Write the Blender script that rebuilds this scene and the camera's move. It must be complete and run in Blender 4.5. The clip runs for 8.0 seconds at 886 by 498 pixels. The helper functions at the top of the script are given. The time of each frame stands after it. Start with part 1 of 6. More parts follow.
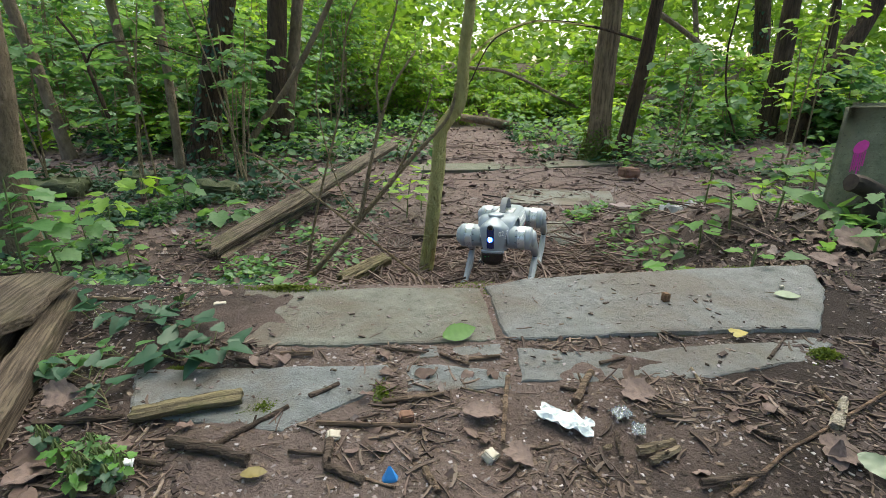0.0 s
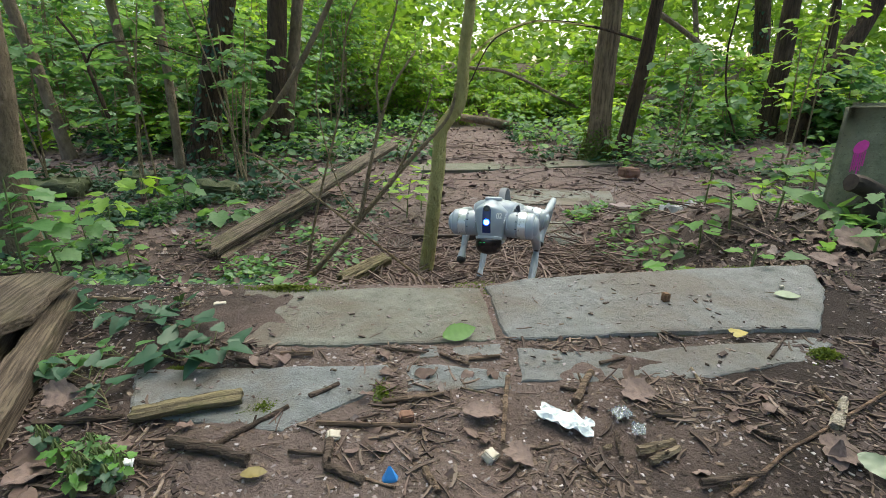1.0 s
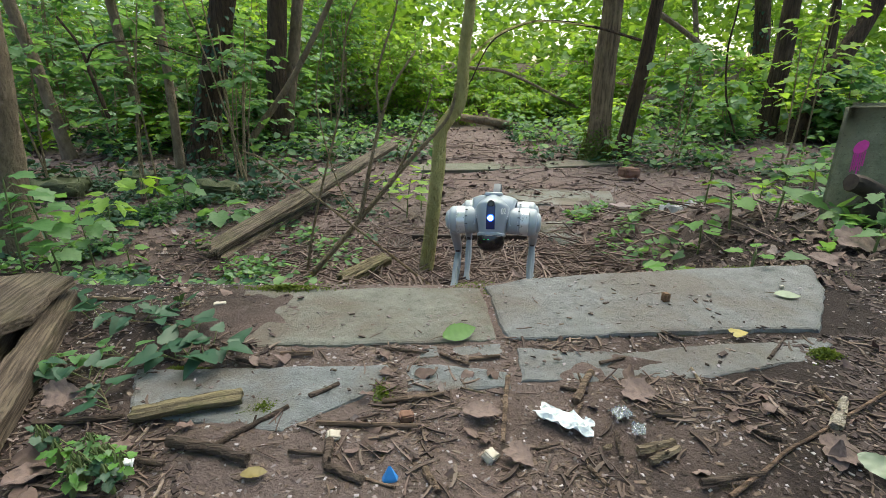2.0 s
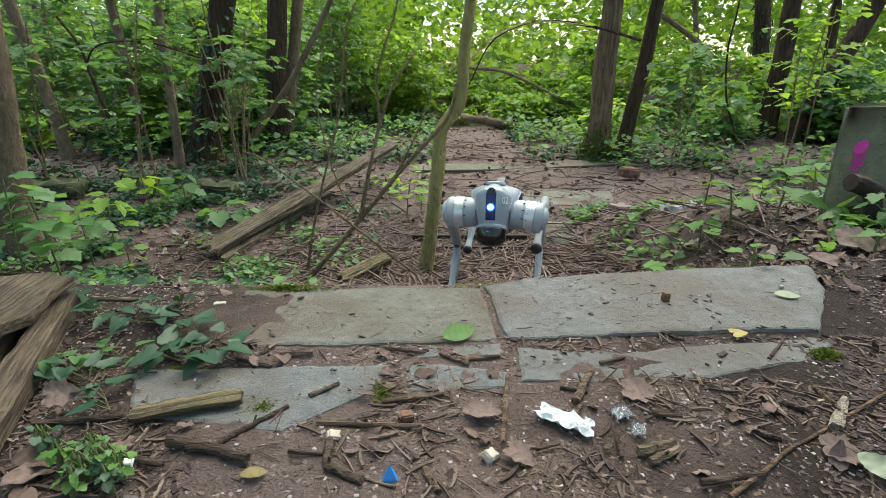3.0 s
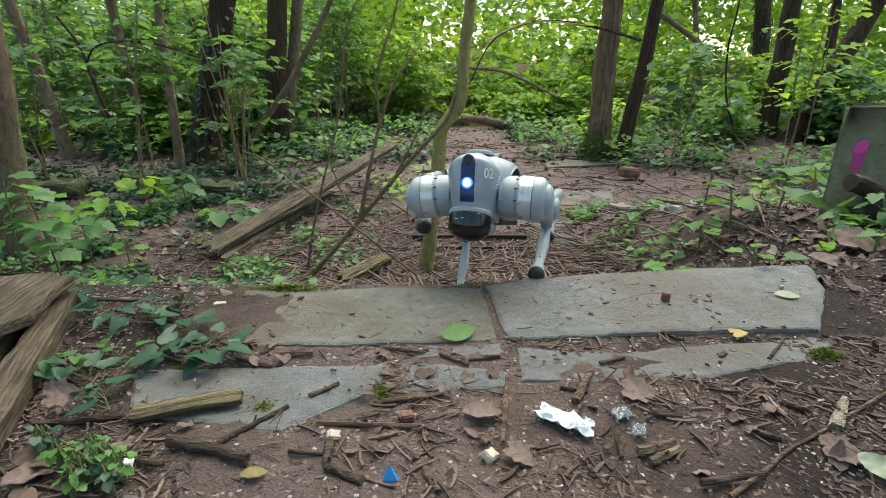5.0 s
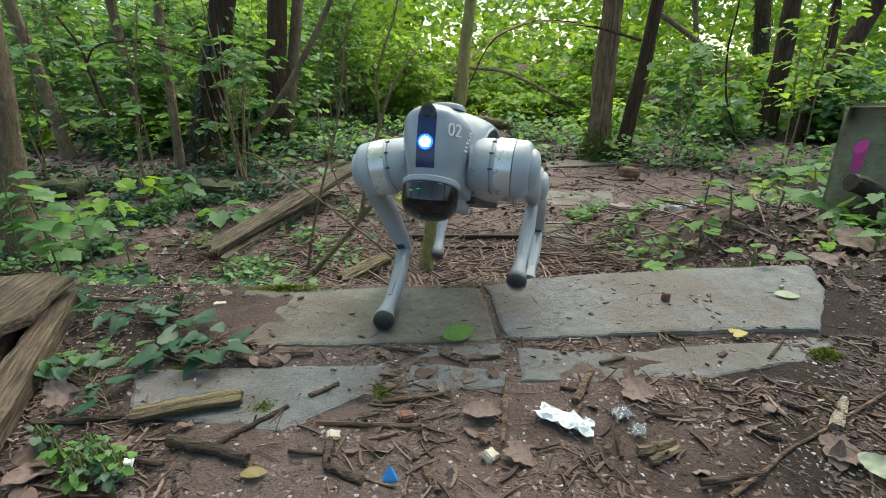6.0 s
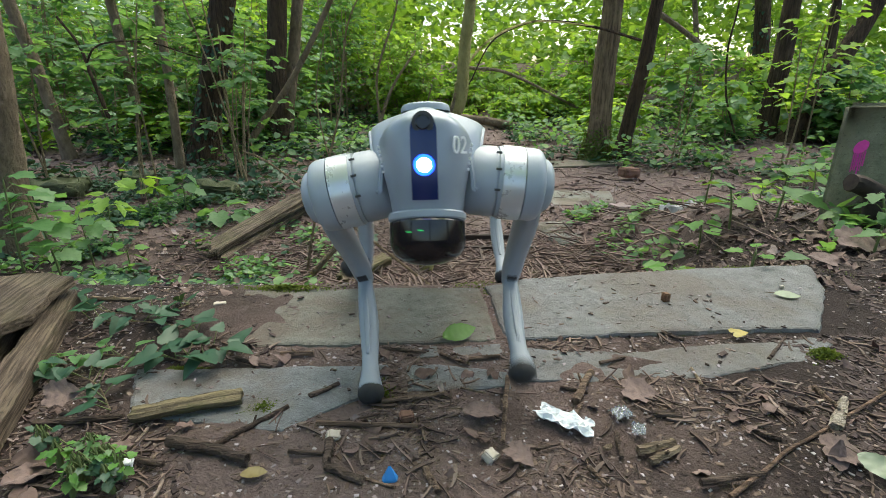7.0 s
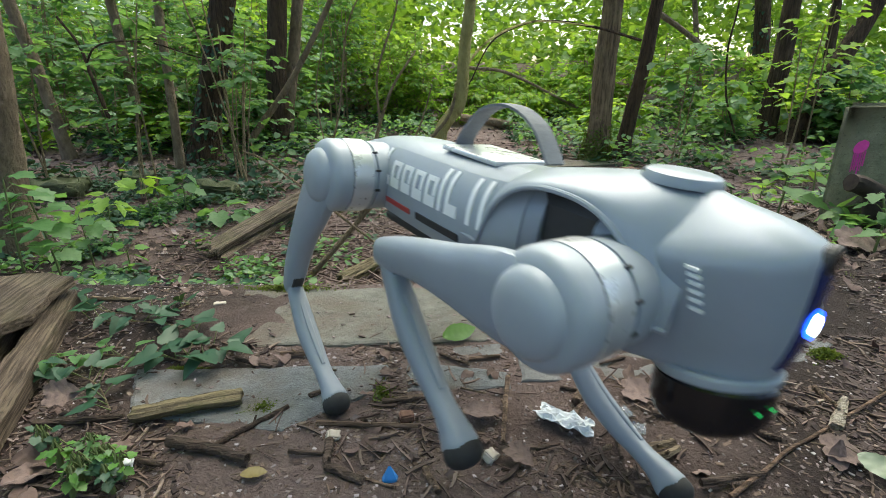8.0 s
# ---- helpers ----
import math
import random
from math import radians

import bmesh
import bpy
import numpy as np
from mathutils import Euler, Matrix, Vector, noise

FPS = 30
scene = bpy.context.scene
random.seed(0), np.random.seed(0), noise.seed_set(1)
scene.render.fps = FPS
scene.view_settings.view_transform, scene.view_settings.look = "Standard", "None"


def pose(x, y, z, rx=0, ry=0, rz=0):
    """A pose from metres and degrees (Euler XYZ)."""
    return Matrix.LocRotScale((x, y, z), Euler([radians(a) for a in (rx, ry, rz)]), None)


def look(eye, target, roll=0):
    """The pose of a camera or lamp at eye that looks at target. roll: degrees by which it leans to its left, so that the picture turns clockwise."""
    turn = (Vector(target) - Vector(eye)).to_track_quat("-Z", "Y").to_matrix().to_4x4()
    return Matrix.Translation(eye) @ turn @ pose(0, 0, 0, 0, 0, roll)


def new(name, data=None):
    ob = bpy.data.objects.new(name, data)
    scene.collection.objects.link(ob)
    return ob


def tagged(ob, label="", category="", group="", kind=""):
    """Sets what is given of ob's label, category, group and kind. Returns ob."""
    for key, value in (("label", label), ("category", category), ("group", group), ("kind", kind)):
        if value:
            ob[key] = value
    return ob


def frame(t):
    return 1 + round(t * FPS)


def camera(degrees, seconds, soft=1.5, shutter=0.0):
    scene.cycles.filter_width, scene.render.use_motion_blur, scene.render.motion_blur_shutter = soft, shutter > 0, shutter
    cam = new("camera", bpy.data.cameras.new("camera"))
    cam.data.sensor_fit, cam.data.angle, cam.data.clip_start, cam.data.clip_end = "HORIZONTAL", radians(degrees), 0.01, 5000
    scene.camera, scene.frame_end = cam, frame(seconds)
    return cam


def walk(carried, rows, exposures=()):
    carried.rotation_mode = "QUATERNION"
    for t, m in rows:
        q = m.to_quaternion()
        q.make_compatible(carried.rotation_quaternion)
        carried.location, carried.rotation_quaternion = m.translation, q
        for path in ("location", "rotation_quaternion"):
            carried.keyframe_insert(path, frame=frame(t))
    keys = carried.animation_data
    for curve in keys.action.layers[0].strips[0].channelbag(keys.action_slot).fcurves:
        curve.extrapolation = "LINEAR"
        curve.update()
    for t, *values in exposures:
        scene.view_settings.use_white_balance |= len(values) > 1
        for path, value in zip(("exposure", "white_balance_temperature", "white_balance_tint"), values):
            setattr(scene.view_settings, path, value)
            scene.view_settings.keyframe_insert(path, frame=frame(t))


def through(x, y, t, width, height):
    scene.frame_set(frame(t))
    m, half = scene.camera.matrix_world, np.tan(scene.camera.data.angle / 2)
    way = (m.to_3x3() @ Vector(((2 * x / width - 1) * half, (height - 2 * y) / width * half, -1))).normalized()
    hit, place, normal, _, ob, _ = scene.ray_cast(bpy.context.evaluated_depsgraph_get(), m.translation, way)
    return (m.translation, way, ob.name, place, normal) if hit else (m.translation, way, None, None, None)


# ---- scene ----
# ================= camera =================
cam = camera(83.4, 8.0, soft=0.9, shutter=0.45)
LEVEL = pose(0.0, 0.0, 0.43, 70.54, 0, 0)
walk(cam, [(0.0, LEVEL), (8.0, LEVEL)], exposures=[(0.0, 1.20, 6600, 3), (8.0, 1.20, 6600, 3)])

# ================= light =================
SUN_ELEVATION, SUN_AZIMUTH = 58.0, 20.0
world = bpy.data.worlds.new("world")
scene.world = world
world.use_nodes = True
wn = world.node_tree.nodes
sky = wn.new("ShaderNodeTexSky")
sky.sky_type = "NISHITA"
sky.sun_disc = False
sky.sun_elevation = radians(SUN_ELEVATION)
sky.sun_rotation = radians(SUN_AZIMUTH)
sky.air_density, sky.dust_density, sky.ozone_density = 1.0, 3.0, 1.0
wn["Background"].inputs["Strength"].default_value = 0.15
world.node_tree.links.new(sky.outputs[0], wn["Background"].inputs["Color"])
sun_data = bpy.data.lights.new("sun", "SUN")
sun_data.energy, sun_data.angle, sun_data.color = 2.6, radians(75), (1.0, 0.94, 0.82)
sun = new("sun", sun_data)
_az, _el = radians(SUN_AZIMUTH), radians(SUN_ELEVATION)
sun.matrix_basis = look((math.sin(_az) * math.cos(_el) * 30, math.cos(_az) * math.cos(_el) * 30, math.sin(_el) * 30), (0, 0, 0))

# ================= materials =================


def material(name, rough=0.8, metal=0.0, spec=0.5):
    m = bpy.data.materials.new(name)
    m.use_nodes = True
    nt = m.node_tree
    b = nt.nodes["Principled BSDF"]
    b.inputs["Roughness"].default_value = rough
    b.inputs["Metallic"].default_value = metal
    b.inputs["Specular IOR Level"].default_value = spec
    return m, nt, b


def node(nt, kind, **values):
    n = nt.nodes.new(kind)
    for k, v in values.items():
        n.inputs[k].default_value = v
    return n


def coords(nt, scale=(1, 1, 1), source="Object"):
    tc = nt.nodes.new("ShaderNodeTexCoord")
    mp = nt.nodes.new("ShaderNodeMapping")
    mp.inputs["Scale"].default_value = scale
    nt.links.new(tc.outputs[source], mp.inputs["Vector"])
    return mp.outputs["Vector"]


def noise_tex(nt, vec, scale, detail=5.0, rough=0.6):
    n = node(nt, "ShaderNodeTexNoise", Scale=scale, Detail=detail, Roughness=rough)
    nt.links.new(vec, n.inputs["Vector"])
    return n.outputs["Fac"]


def ramp(nt, fac, stops):
    r = nt.nodes.new("ShaderNodeValToRGB")
    e = r.color_ramp.elements
    while len(e) < len(stops):
        e.new(0.5)
    for el, (p, c) in zip(e, stops):
        el.position, el.color = p, (*c, 1)
    nt.links.new(fac, r.inputs["Fac"])
    return r.outputs["Color"]


def mix(nt, a, b, fac):
    m = nt.nodes.new("ShaderNodeMix")
    m.data_type = "RGBA"
    for sock, v in ((m.inputs[6], a), (m.inputs[7], b), (m.inputs[0], fac)):
        if isinstance(v, (int, float)):
            sock.default_value = v
        elif isinstance(v, tuple):
            sock.default_value = (*v, 1)
        else:
            nt.links.new(v, sock)
    return m.outputs[2]


def bump(nt, b, height, strength=0.5, distance=0.01):
    n = node(nt, "ShaderNodeBump", Strength=strength, Distance=distance)
    nt.links.new(height, n.inputs["Height"])
    nt.links.new(n.outputs[0], b.inputs["Normal"])


def math_node(nt, op, a, b):
    n = nt.nodes.new("ShaderNodeMath")
    n.operation = op
    for i, v in enumerate((a, b)):
        if isinstance(v, (int, float)):
            n.inputs[i].default_value = v
        else:
            nt.links.new(v, n.inputs[i])
    return n.outputs[0]


def dirt_material():
    m, nt, b = material("dirt", 0.95, spec=0.2)
    v = coords(nt)
    big, mid, fine = noise_tex(nt, v, 1.6, 4), noise_tex(nt, v, 14, 6, 0.7), noise_tex(nt, v, 160, 5, 0.75)
    base = ramp(nt, mid, [(0.3, (0.058, 0.041, 0.040)), (0.52, (0.122, 0.088, 0.086)), (0.72, (0.210, 0.160, 0.159))])
    red = mix(nt, base, (0.130, 0.076, 0.067), ramp(nt, big, [(0.45, (0, 0, 0)), (0.65, (0.600, 0.573, 0.672))]))
    # colour darkens away from the path's middle line, broken by noise, nearby only
    tc = nt.nodes.new("ShaderNodeTexCoord")
    sep = nt.nodes.new("ShaderNodeSeparateXYZ")
    nt.links.new(tc.outputs["Object"], sep.inputs[0])
    along = math_node(nt, "MAXIMUM", math_node(nt, "MINIMUM", sep.outputs["Y"], 4.0), 0.3)
    off = math_node(nt, "ABSOLUTE", math_node(nt, "SUBTRACT", sep.outputs["X"], math_node(nt, "SUBTRACT", math_node(nt, "MULTIPLY", along, 0.19), 0.16)), 0.0)
    off = math_node(nt, "DIVIDE", off, math_node(nt, "ADD", 0.52, math_node(nt, "MULTIPLY", along, 0.16)))
    off = math_node(nt, "ADD", off, math_node(nt, "MULTIPLY", math_node(nt, "SUBTRACT", noise_tex(nt, v, 7, 6, 0.7), 0.5), 1.3))
    near = nt.nodes.new("ShaderNodeClamp")
    blot = math_node(nt, "MULTIPLY", math_node(nt, "SUBTRACT", noise_tex(nt, v, 2.2, 6, 0.65), 0.5), 2.6)
    nt.links.new(math_node(nt, "MULTIPLY", math_node(nt, "ADD", math_node(nt, "SUBTRACT", 2.9, sep.outputs["Y"]), blot), 0.6), near.inputs["Value"])
    off = math_node(nt, "MULTIPLY", off, near.outputs[0])
    red = mix(nt, mix(nt, red, (0.245, 0.192, 0.165), 0.28), (0.026, 0.019, 0.017), ramp(nt, off, [(0.36, (0, 0, 0)), (0.80, (0.88, 0.88, 0.88))]))
    grain = mix(nt, red, (0.240, 0.177, 0.157), ramp(nt, fine, [(0.6, (0, 0, 0)), (0.72, (0.800, 0.764, 0.896))]))
    nt.links.new(grain, b.inputs["Base Color"])
    bump(nt, b, math_node(nt, "ADD", fine, mid), 0.9, 0.012)
    return m


def stone_material(name, light, dark, moss=0.5, soil=0.6):
    m, nt, b = material(name, 0.74, spec=0.4)
    v = coords(nt)
    big, mid, fine, speck = noise_tex(nt, v, 3.2, 6, 0.65), noise_tex(nt, v, 26, 7, 0.75), noise_tex(nt, v, 330, 4, 0.75), noise_tex(nt, v, 95, 5, 0.8)
    c = ramp(nt, mid, [(0.28, dark), (0.5, light), (0.75, tuple(min(1, q * 1.45) for q in light))])
    c = mix(nt, c, (0.115, 0.088, 0.070), ramp(nt, big, [(0.46, (0, 0, 0)), (0.58, (soil, soil, soil))]))
    mossy = noise_tex(nt, v, 6.5, 8, 0.75)
    c = mix(nt, c, (0.075, 0.085, 0.035), ramp(nt, mossy, [(0.60 - 0.14 * moss, (0, 0, 0)), (0.70, (moss, moss, moss))]))
    c = mix(nt, c, tuple(q * 0.3 for q in dark), ramp(nt, speck, [(0.57, (0, 0, 0)), (0.68, (0.75, 0.75, 0.75))]))
    c = mix(nt, c, tuple(min(1, q * 2.0) for q in light), ramp(nt, fine, [(0.62, (0, 0, 0)), (0.72, (0.6, 0.6, 0.6))]))
    nt.links.new(c, b.inputs["Base Color"])
    bump(nt, b, math_node(nt, "ADD", math_node(nt, "ADD", fine, mid), speck), 0.7, 0.006)
    return m


def bark_material(name, light, dark, ridge=60.0, moss=0.0, stretch=0.12):
    m, nt, b = material(name, 0.9, spec=0.25)
    v = coords(nt, (1, 1, stretch))
    ridges, big = noise_tex(nt, v, ridge, 6, 0.7), noise_tex(nt, coords(nt), 3.5, 5)
    c = ramp(nt, ridges, [(0.34, dark), (0.62, light)])
    c = mix(nt, c, tuple(q * 1.5 for q in light), ramp(nt, big, [(0.5, (0, 0, 0)), (0.75, (0.6, 0.6, 0.6))]))
    if moss:
        c = mix(nt, c, (0.06, 0.085, 0.02), ramp(nt, noise_tex(nt, coords(nt), 6, 6, 0.7), [(0.6 - 0.2 * moss, (0, 0, 0)), (0.7, (moss, moss, moss))]))
    nt.links.new(c, b.inputs["Base Color"])
    bump(nt, b, ridges, 1.0, 0.05)
    return m


def wood_material(name, light, dark, axis=0, moss=0.0, fine=1.0):
    m, nt, b = material(name, 0.85, spec=0.25)
    sc = [110 * fine, 110 * fine, 110 * fine]
    sc[axis] = 4.0 * fine ** 2
    v = coords(nt, tuple(sc))
    grain, big = noise_tex(nt, v, 1.4, 7, 0.7), noise_tex(nt, coords(nt), 7, 5)
    c = ramp(nt, grain, [(0.36, tuple(q * 0.5 for q in dark)), (0.46, dark), (0.56, light), (0.75, tuple(min(1, q * 1.5) for q in light))])
    c = mix(nt, c, tuple(q * 0.55 for q in dark), ramp(nt, big, [(0.5, (0, 0, 0)), (0.72, (0.7, 0.7, 0.7))]))
    if moss:
        c = mix(nt, c, (0.085, 0.1, 0.03), ramp(nt, noise_tex(nt, coords(nt), 9, 6, 0.7), [(0.5, (0, 0, 0)), (0.62, (moss, moss, moss))]))
    nt.links.new(c, b.inputs["Base Color"])
    bump(nt, b, grain, 1.0, 0.012)
    return m


def leaf_material(name, colours, through=0.45, gloss=0.12, rough=0.45, warmth=0.4):
    """Thin leaf: reflects and lets light through; each leaf its own tone."""
    m = bpy.data.materials.new(name)
    m.use_nodes = True
    nt = m.node_tree
    out = nt.nodes["Material Output"]
    nt.nodes.remove(nt.nodes["Principled BSDF"])
    geo = nt.nodes.new("ShaderNodeNewGeometry")
    n = len(colours)
    c = ramp(nt, geo.outputs["Random Per Island"], [(i / max(1, n - 1), q) for i, q in enumerate(colours)])
    vein = noise_tex(nt, coords(nt), 60, 3)
    c = mix(nt, c, tuple(q * 0.6 for q in colours[0]), ramp(nt, vein, [(0.5, (0, 0, 0)), (0.75, (0.5, 0.5, 0.5))]))
    d, t, g = nt.nodes.new("ShaderNodeBsdfDiffuse"), nt.nodes.new("ShaderNodeBsdfTranslucent"), nt.nodes.new("ShaderNodeBsdfGlossy")
    g.inputs["Roughness"].default_value = rough
    warm = mix(nt, c, (0.45, 0.62, 0.05), warmth)
    nt.links.new(c, d.inputs["Color"])
    nt.links.new(warm, t.inputs["Color"])
    a, e = nt.nodes.new("ShaderNodeMixShader"), nt.nodes.new("ShaderNodeMixShader")
    a.inputs[0].default_value, e.inputs[0].default_value = through, gloss
    nt.links.new(d.outputs[0], a.inputs[1]), nt.links.new(t.outputs[0], a.inputs[2])
    nt.links.new(a.outputs[0], e.inputs[1]), nt.links.new(g.outputs[0], e.inputs[2])
    g.inputs["Color"].default_value = (0.6, 0.65, 0.62, 1)
    nt.links.new(e.outputs[0], out.inputs["Surface"])
    return m


def scrap_material(name, colours, rough=0.8, bump_scale=120.0):
    """Litter: each piece its own tone, with a fine grain."""
    m, nt, b = material(name, rough, spec=0.3)
    geo = nt.nodes.new("ShaderNodeNewGeometry")
    n = len(colours)
    c = ramp(nt, geo.outputs["Random Per Island"], [(i / max(1, n - 1), q) for i, q in enumerate(colours)])
    f = noise_tex(nt, coords(nt), bump_scale, 5, 0.7)
    c = mix(nt, c, tuple(q * 0.35 for q in colours[0]), ramp(nt, f, [(0.5, (0, 0, 0)), (0.75, (0.6, 0.6, 0.6))]))
    nt.links.new(c, b.inputs["Base Color"])
    bump(nt, b, f, 0.5, 0.003)
    return m


def plain(name, colour, rough=0.5, metal=0.0, grain=0.15, scale=90.0, spec=0.5):
    m, nt, b = material(name, rough, metal, spec)
    f = noise_tex(nt, coords(nt), scale, 5, 0.65)
    c = mix(nt, colour, tuple(q * 0.6 for q in colour), ramp(nt, f, [(0.45, (0, 0, 0)), (0.8, (grain * 3, grain * 3, grain * 3))]))
    nt.links.new(c, b.inputs["Base Color"])
    r = node(nt, "ShaderNodeMapRange")
    r.inputs["To Min"].default_value, r.inputs["To Max"].default_value = max(0.03, rough - 0.1), min(1, rough + 0.12)
    nt.links.new(f, r.inputs["Value"])
    nt.links.new(r.outputs[0], b.inputs["Roughness"])
    return m


def glow(name, colour, strength):
    m = bpy.data.materials.new(name)
    m.use_nodes = True
    nt = m.node_tree
    nt.nodes.remove(nt.nodes["Principled BSDF"])
    e = nt.nodes.new("ShaderNodeEmission")
    e.inputs["Color"].default_value, e.inputs["Strength"].default_value = (*colour, 1), strength
    nt.links.new(e.outputs[0], nt.nodes["Material Output"].inputs["Surface"])
    return m


M_DIRT = dirt_material()
M_SLAB = stone_material("grey_stone", (0.160, 0.163, 0.166), (0.092, 0.093, 0.094), 0.35)
M_SLAB_DAMP = stone_material("damp_stone", (0.165, 0.175, 0.185), (0.095, 0.10, 0.105), 0.35, 0.85)
M_SLAB_DAMP.node_tree.nodes["Principled BSDF"].inputs["Roughness"].default_value = 0.40
M_SLAB_STAINED = stone_material("stained_stone", (0.155, 0.155, 0.135), (0.09, 0.088, 0.075), 0.6, 0.85)
M_FAR_KERB = stone_material("overgrown_stone", (0.105, 0.11, 0.078), (0.055, 0.057, 0.04), 0.85, 0.9)
M_POST = stone_material("mossy_stone", (0.205, 0.21, 0.138), (0.112, 0.117, 0.074), 0.6)
M_BARK_SMOOTH = bark_material("smooth_bark", (0.245, 0.185, 0.125), (0.125, 0.092, 0.062), 25, 0.15, 0.5)
M_BARK_DARK = bark_material("dark_bark", (0.095, 0.062, 0.040), (0.022, 0.015, 0.010), 40, 0.2)
M_BARK_RIDGED = bark_material("ridged_bark", (0.26, 0.185, 0.115), (0.045, 0.031, 0.020), 42, 0.3, 0.10)
M_BARK_SAPLING = bark_material("sapling_bark", (0.44, 0.39, 0.16), (0.30, 0.265, 0.11), 30, 0.1, 0.5)
M_TWIG = bark_material("twig_bark", (0.33, 0.255, 0.16), (0.17, 0.125, 0.078), 60, 0.0, 0.5)
M_BOARD = wood_material("weathered_board", (0.165, 0.13, 0.095), (0.07, 0.054, 0.04), 0, 0.25)
M_LEAF_DEEP = leaf_material("deep_green_leaf", [(0.048, 0.14, 0.048), (0.072, 0.195, 0.060), (0.11, 0.26, 0.070), (0.18, 0.34, 0.075)], 0.58, 0.06, 0.5, 0.2)
M_LEAF_LIGHT = leaf_material("light_green_leaf", [(0.10, 0.235, 0.03), (0.16, 0.33, 0.04), (0.25, 0.43, 0.05), (0.40, 0.54, 0.075)], 0.60, 0.05, 0.5)
M_LEAF_IVY = leaf_material("ivy_leaf", [(0.014, 0.042, 0.024), (0.022, 0.062, 0.034), (0.038, 0.095, 0.045)], 0.12, 0.05, 0.42, 0.2)
M_LITTER = scrap_material("dead_leaf", [(0.085, 0.055, 0.047), (0.140, 0.094, 0.081), (0.190, 0.138, 0.123), (0.115, 0.072, 0.067), (0.250, 0.205, 0.196)], 0.75)
M_CHIP = scrap_material("wood_chip", [(0.041, 0.027, 0.024), (0.090, 0.061, 0.049), (0.164, 0.117, 0.092), (0.049, 0.035, 0.032), (0.246, 0.188, 0.156)], 0.85)
M_PEBBLE = scrap_material("pebble", [(0.140, 0.115, 0.112), (0.240, 0.191, 0.190), (0.100, 0.081, 0.078), (0.450, 0.401, 0.426)], 0.8)

# ================= mesh helpers =================


class Buf:
    """Collects vertices and faces of one mesh."""

    def __init__(self):
        self.v, self.f = [], []

    def add(self, verts, faces):
        o = len(self.v)
        self.v.extend(tuple(p) for p in verts)
        self.f.extend(tuple(i + o for i in q) for q in faces)
        return self

    def tube(self, pts, radii, seg=8, wob=0.0, cap=True):
        pts = [Vector(p) for p in pts]
        ref = Vector((0.31, 0.87, 0.38)).normalized()
        rings = []
        for i, p in enumerate(pts):
            d = (pts[min(i + 1, len(pts) - 1)] - pts[max(i - 1, 0)]).normalized()
            a = d.cross(ref if abs(d.dot(ref)) < 0.93 else Vector((1, 0, 0))).normalized()
            b = d.cross(a)
            r = radii[i] if not isinstance(radii, (int, float)) else radii
            rings.append([p + (a * math.cos(6.2832 * k / seg) + b * math.sin(6.2832 * k / seg)) * r * (1 + wob * noise.noise(p * 9 + Vector((k * 3.1, 0, 0)))) for k in range(seg)])
        faces = []
        for i in range(len(rings) - 1):
            for k in range(seg):
                faces.append((i * seg + k, i * seg + (k + 1) % seg, (i + 1) * seg + (k + 1) % seg, (i + 1) * seg + k))
        if cap:
            faces.append(tuple(reversed(range(seg))))
            faces.append(tuple((len(rings) - 1) * seg + k for k in range(seg)))
        return self.add([q for r in rings for q in r], faces)

    def mesh(self, name, mat, smooth=True):
        me = bpy.data.meshes.new(name)
        me.from_pydata([tuple(p) for p in self.v], [], self.f)
        bm = bmesh.new()
        bm.from_mesh(me)
        bmesh.ops.recalc_face_normals(bm, faces=bm.faces)
        bm.to_mesh(me)
        bm.free()
        me.polygons.foreach_set("use_smooth", [smooth] * len(me.polygons))
        if smooth and len(me.polygons) < 6000:
            me.set_sharp_from_angle(angle=radians(34))
        me.materials.append(mat)
        return me


def thing(name, label, category, group="", kind="", mesh=None, at=None):
    ob = tagged(new(name, mesh), label, category, group, kind)
    if at is not None:
        ob.matrix_basis = at
    return ob


def part(name, data, mat, parent, label="", smooth=True):
    """Link a Buf, a bmesh or a mesh as one part under parent."""
    if isinstance(data, Buf):
        me = data.mesh(name, mat, smooth)
    elif isinstance(data, bmesh.types.BMesh):
        me = bpy.data.meshes.new(name)
        bmesh.ops.recalc_face_normals(data, faces=data.faces)
        data.to_mesh(me)
        data.free()
        me.polygons.foreach_set("use_smooth", [smooth] * len(me.polygons))
        me.materials.append(mat)
    else:
        me = data
    ob = new(name, me)
    ob.parent = parent
    if label:
        ob["label"] = label
    return ob


def swept(pts, steps=6):
    """A smooth line through the points."""
    p = [Vector(q) for q in pts]
    p = [p[0] * 2 - p[1]] + p + [p[-1] * 2 - p[-2]]
    out = []
    for i in range(1, len(p) - 2):
        for s in range(steps):
            t = s / steps
            out.append(0.5 * (2 * p[i] + (p[i + 1] - p[i - 1]) * t + (2 * p[i - 1] - 5 * p[i] + 4 * p[i + 1] - p[i + 2]) * t * t + (3 * p[i] - p[i - 1] - 3 * p[i + 1] + p[i + 2]) * t ** 3))
    out.append(p[-2])
    return out


def rounded_box(sx, sy, sz, r=0.003, at=(0, 0, 0)):
    bm = bmesh.new()
    bmesh.ops.create_cube(bm, size=1.0, matrix=Matrix.Translation(at) @ Matrix.Diagonal((sx, sy, sz, 1)))
    bmesh.ops.bevel(bm, geom=bm.edges[:], offset=min(r, sx * 0.4, sy * 0.4, sz * 0.4), segments=2, affect="EDGES", profile=0.6)
    return bm


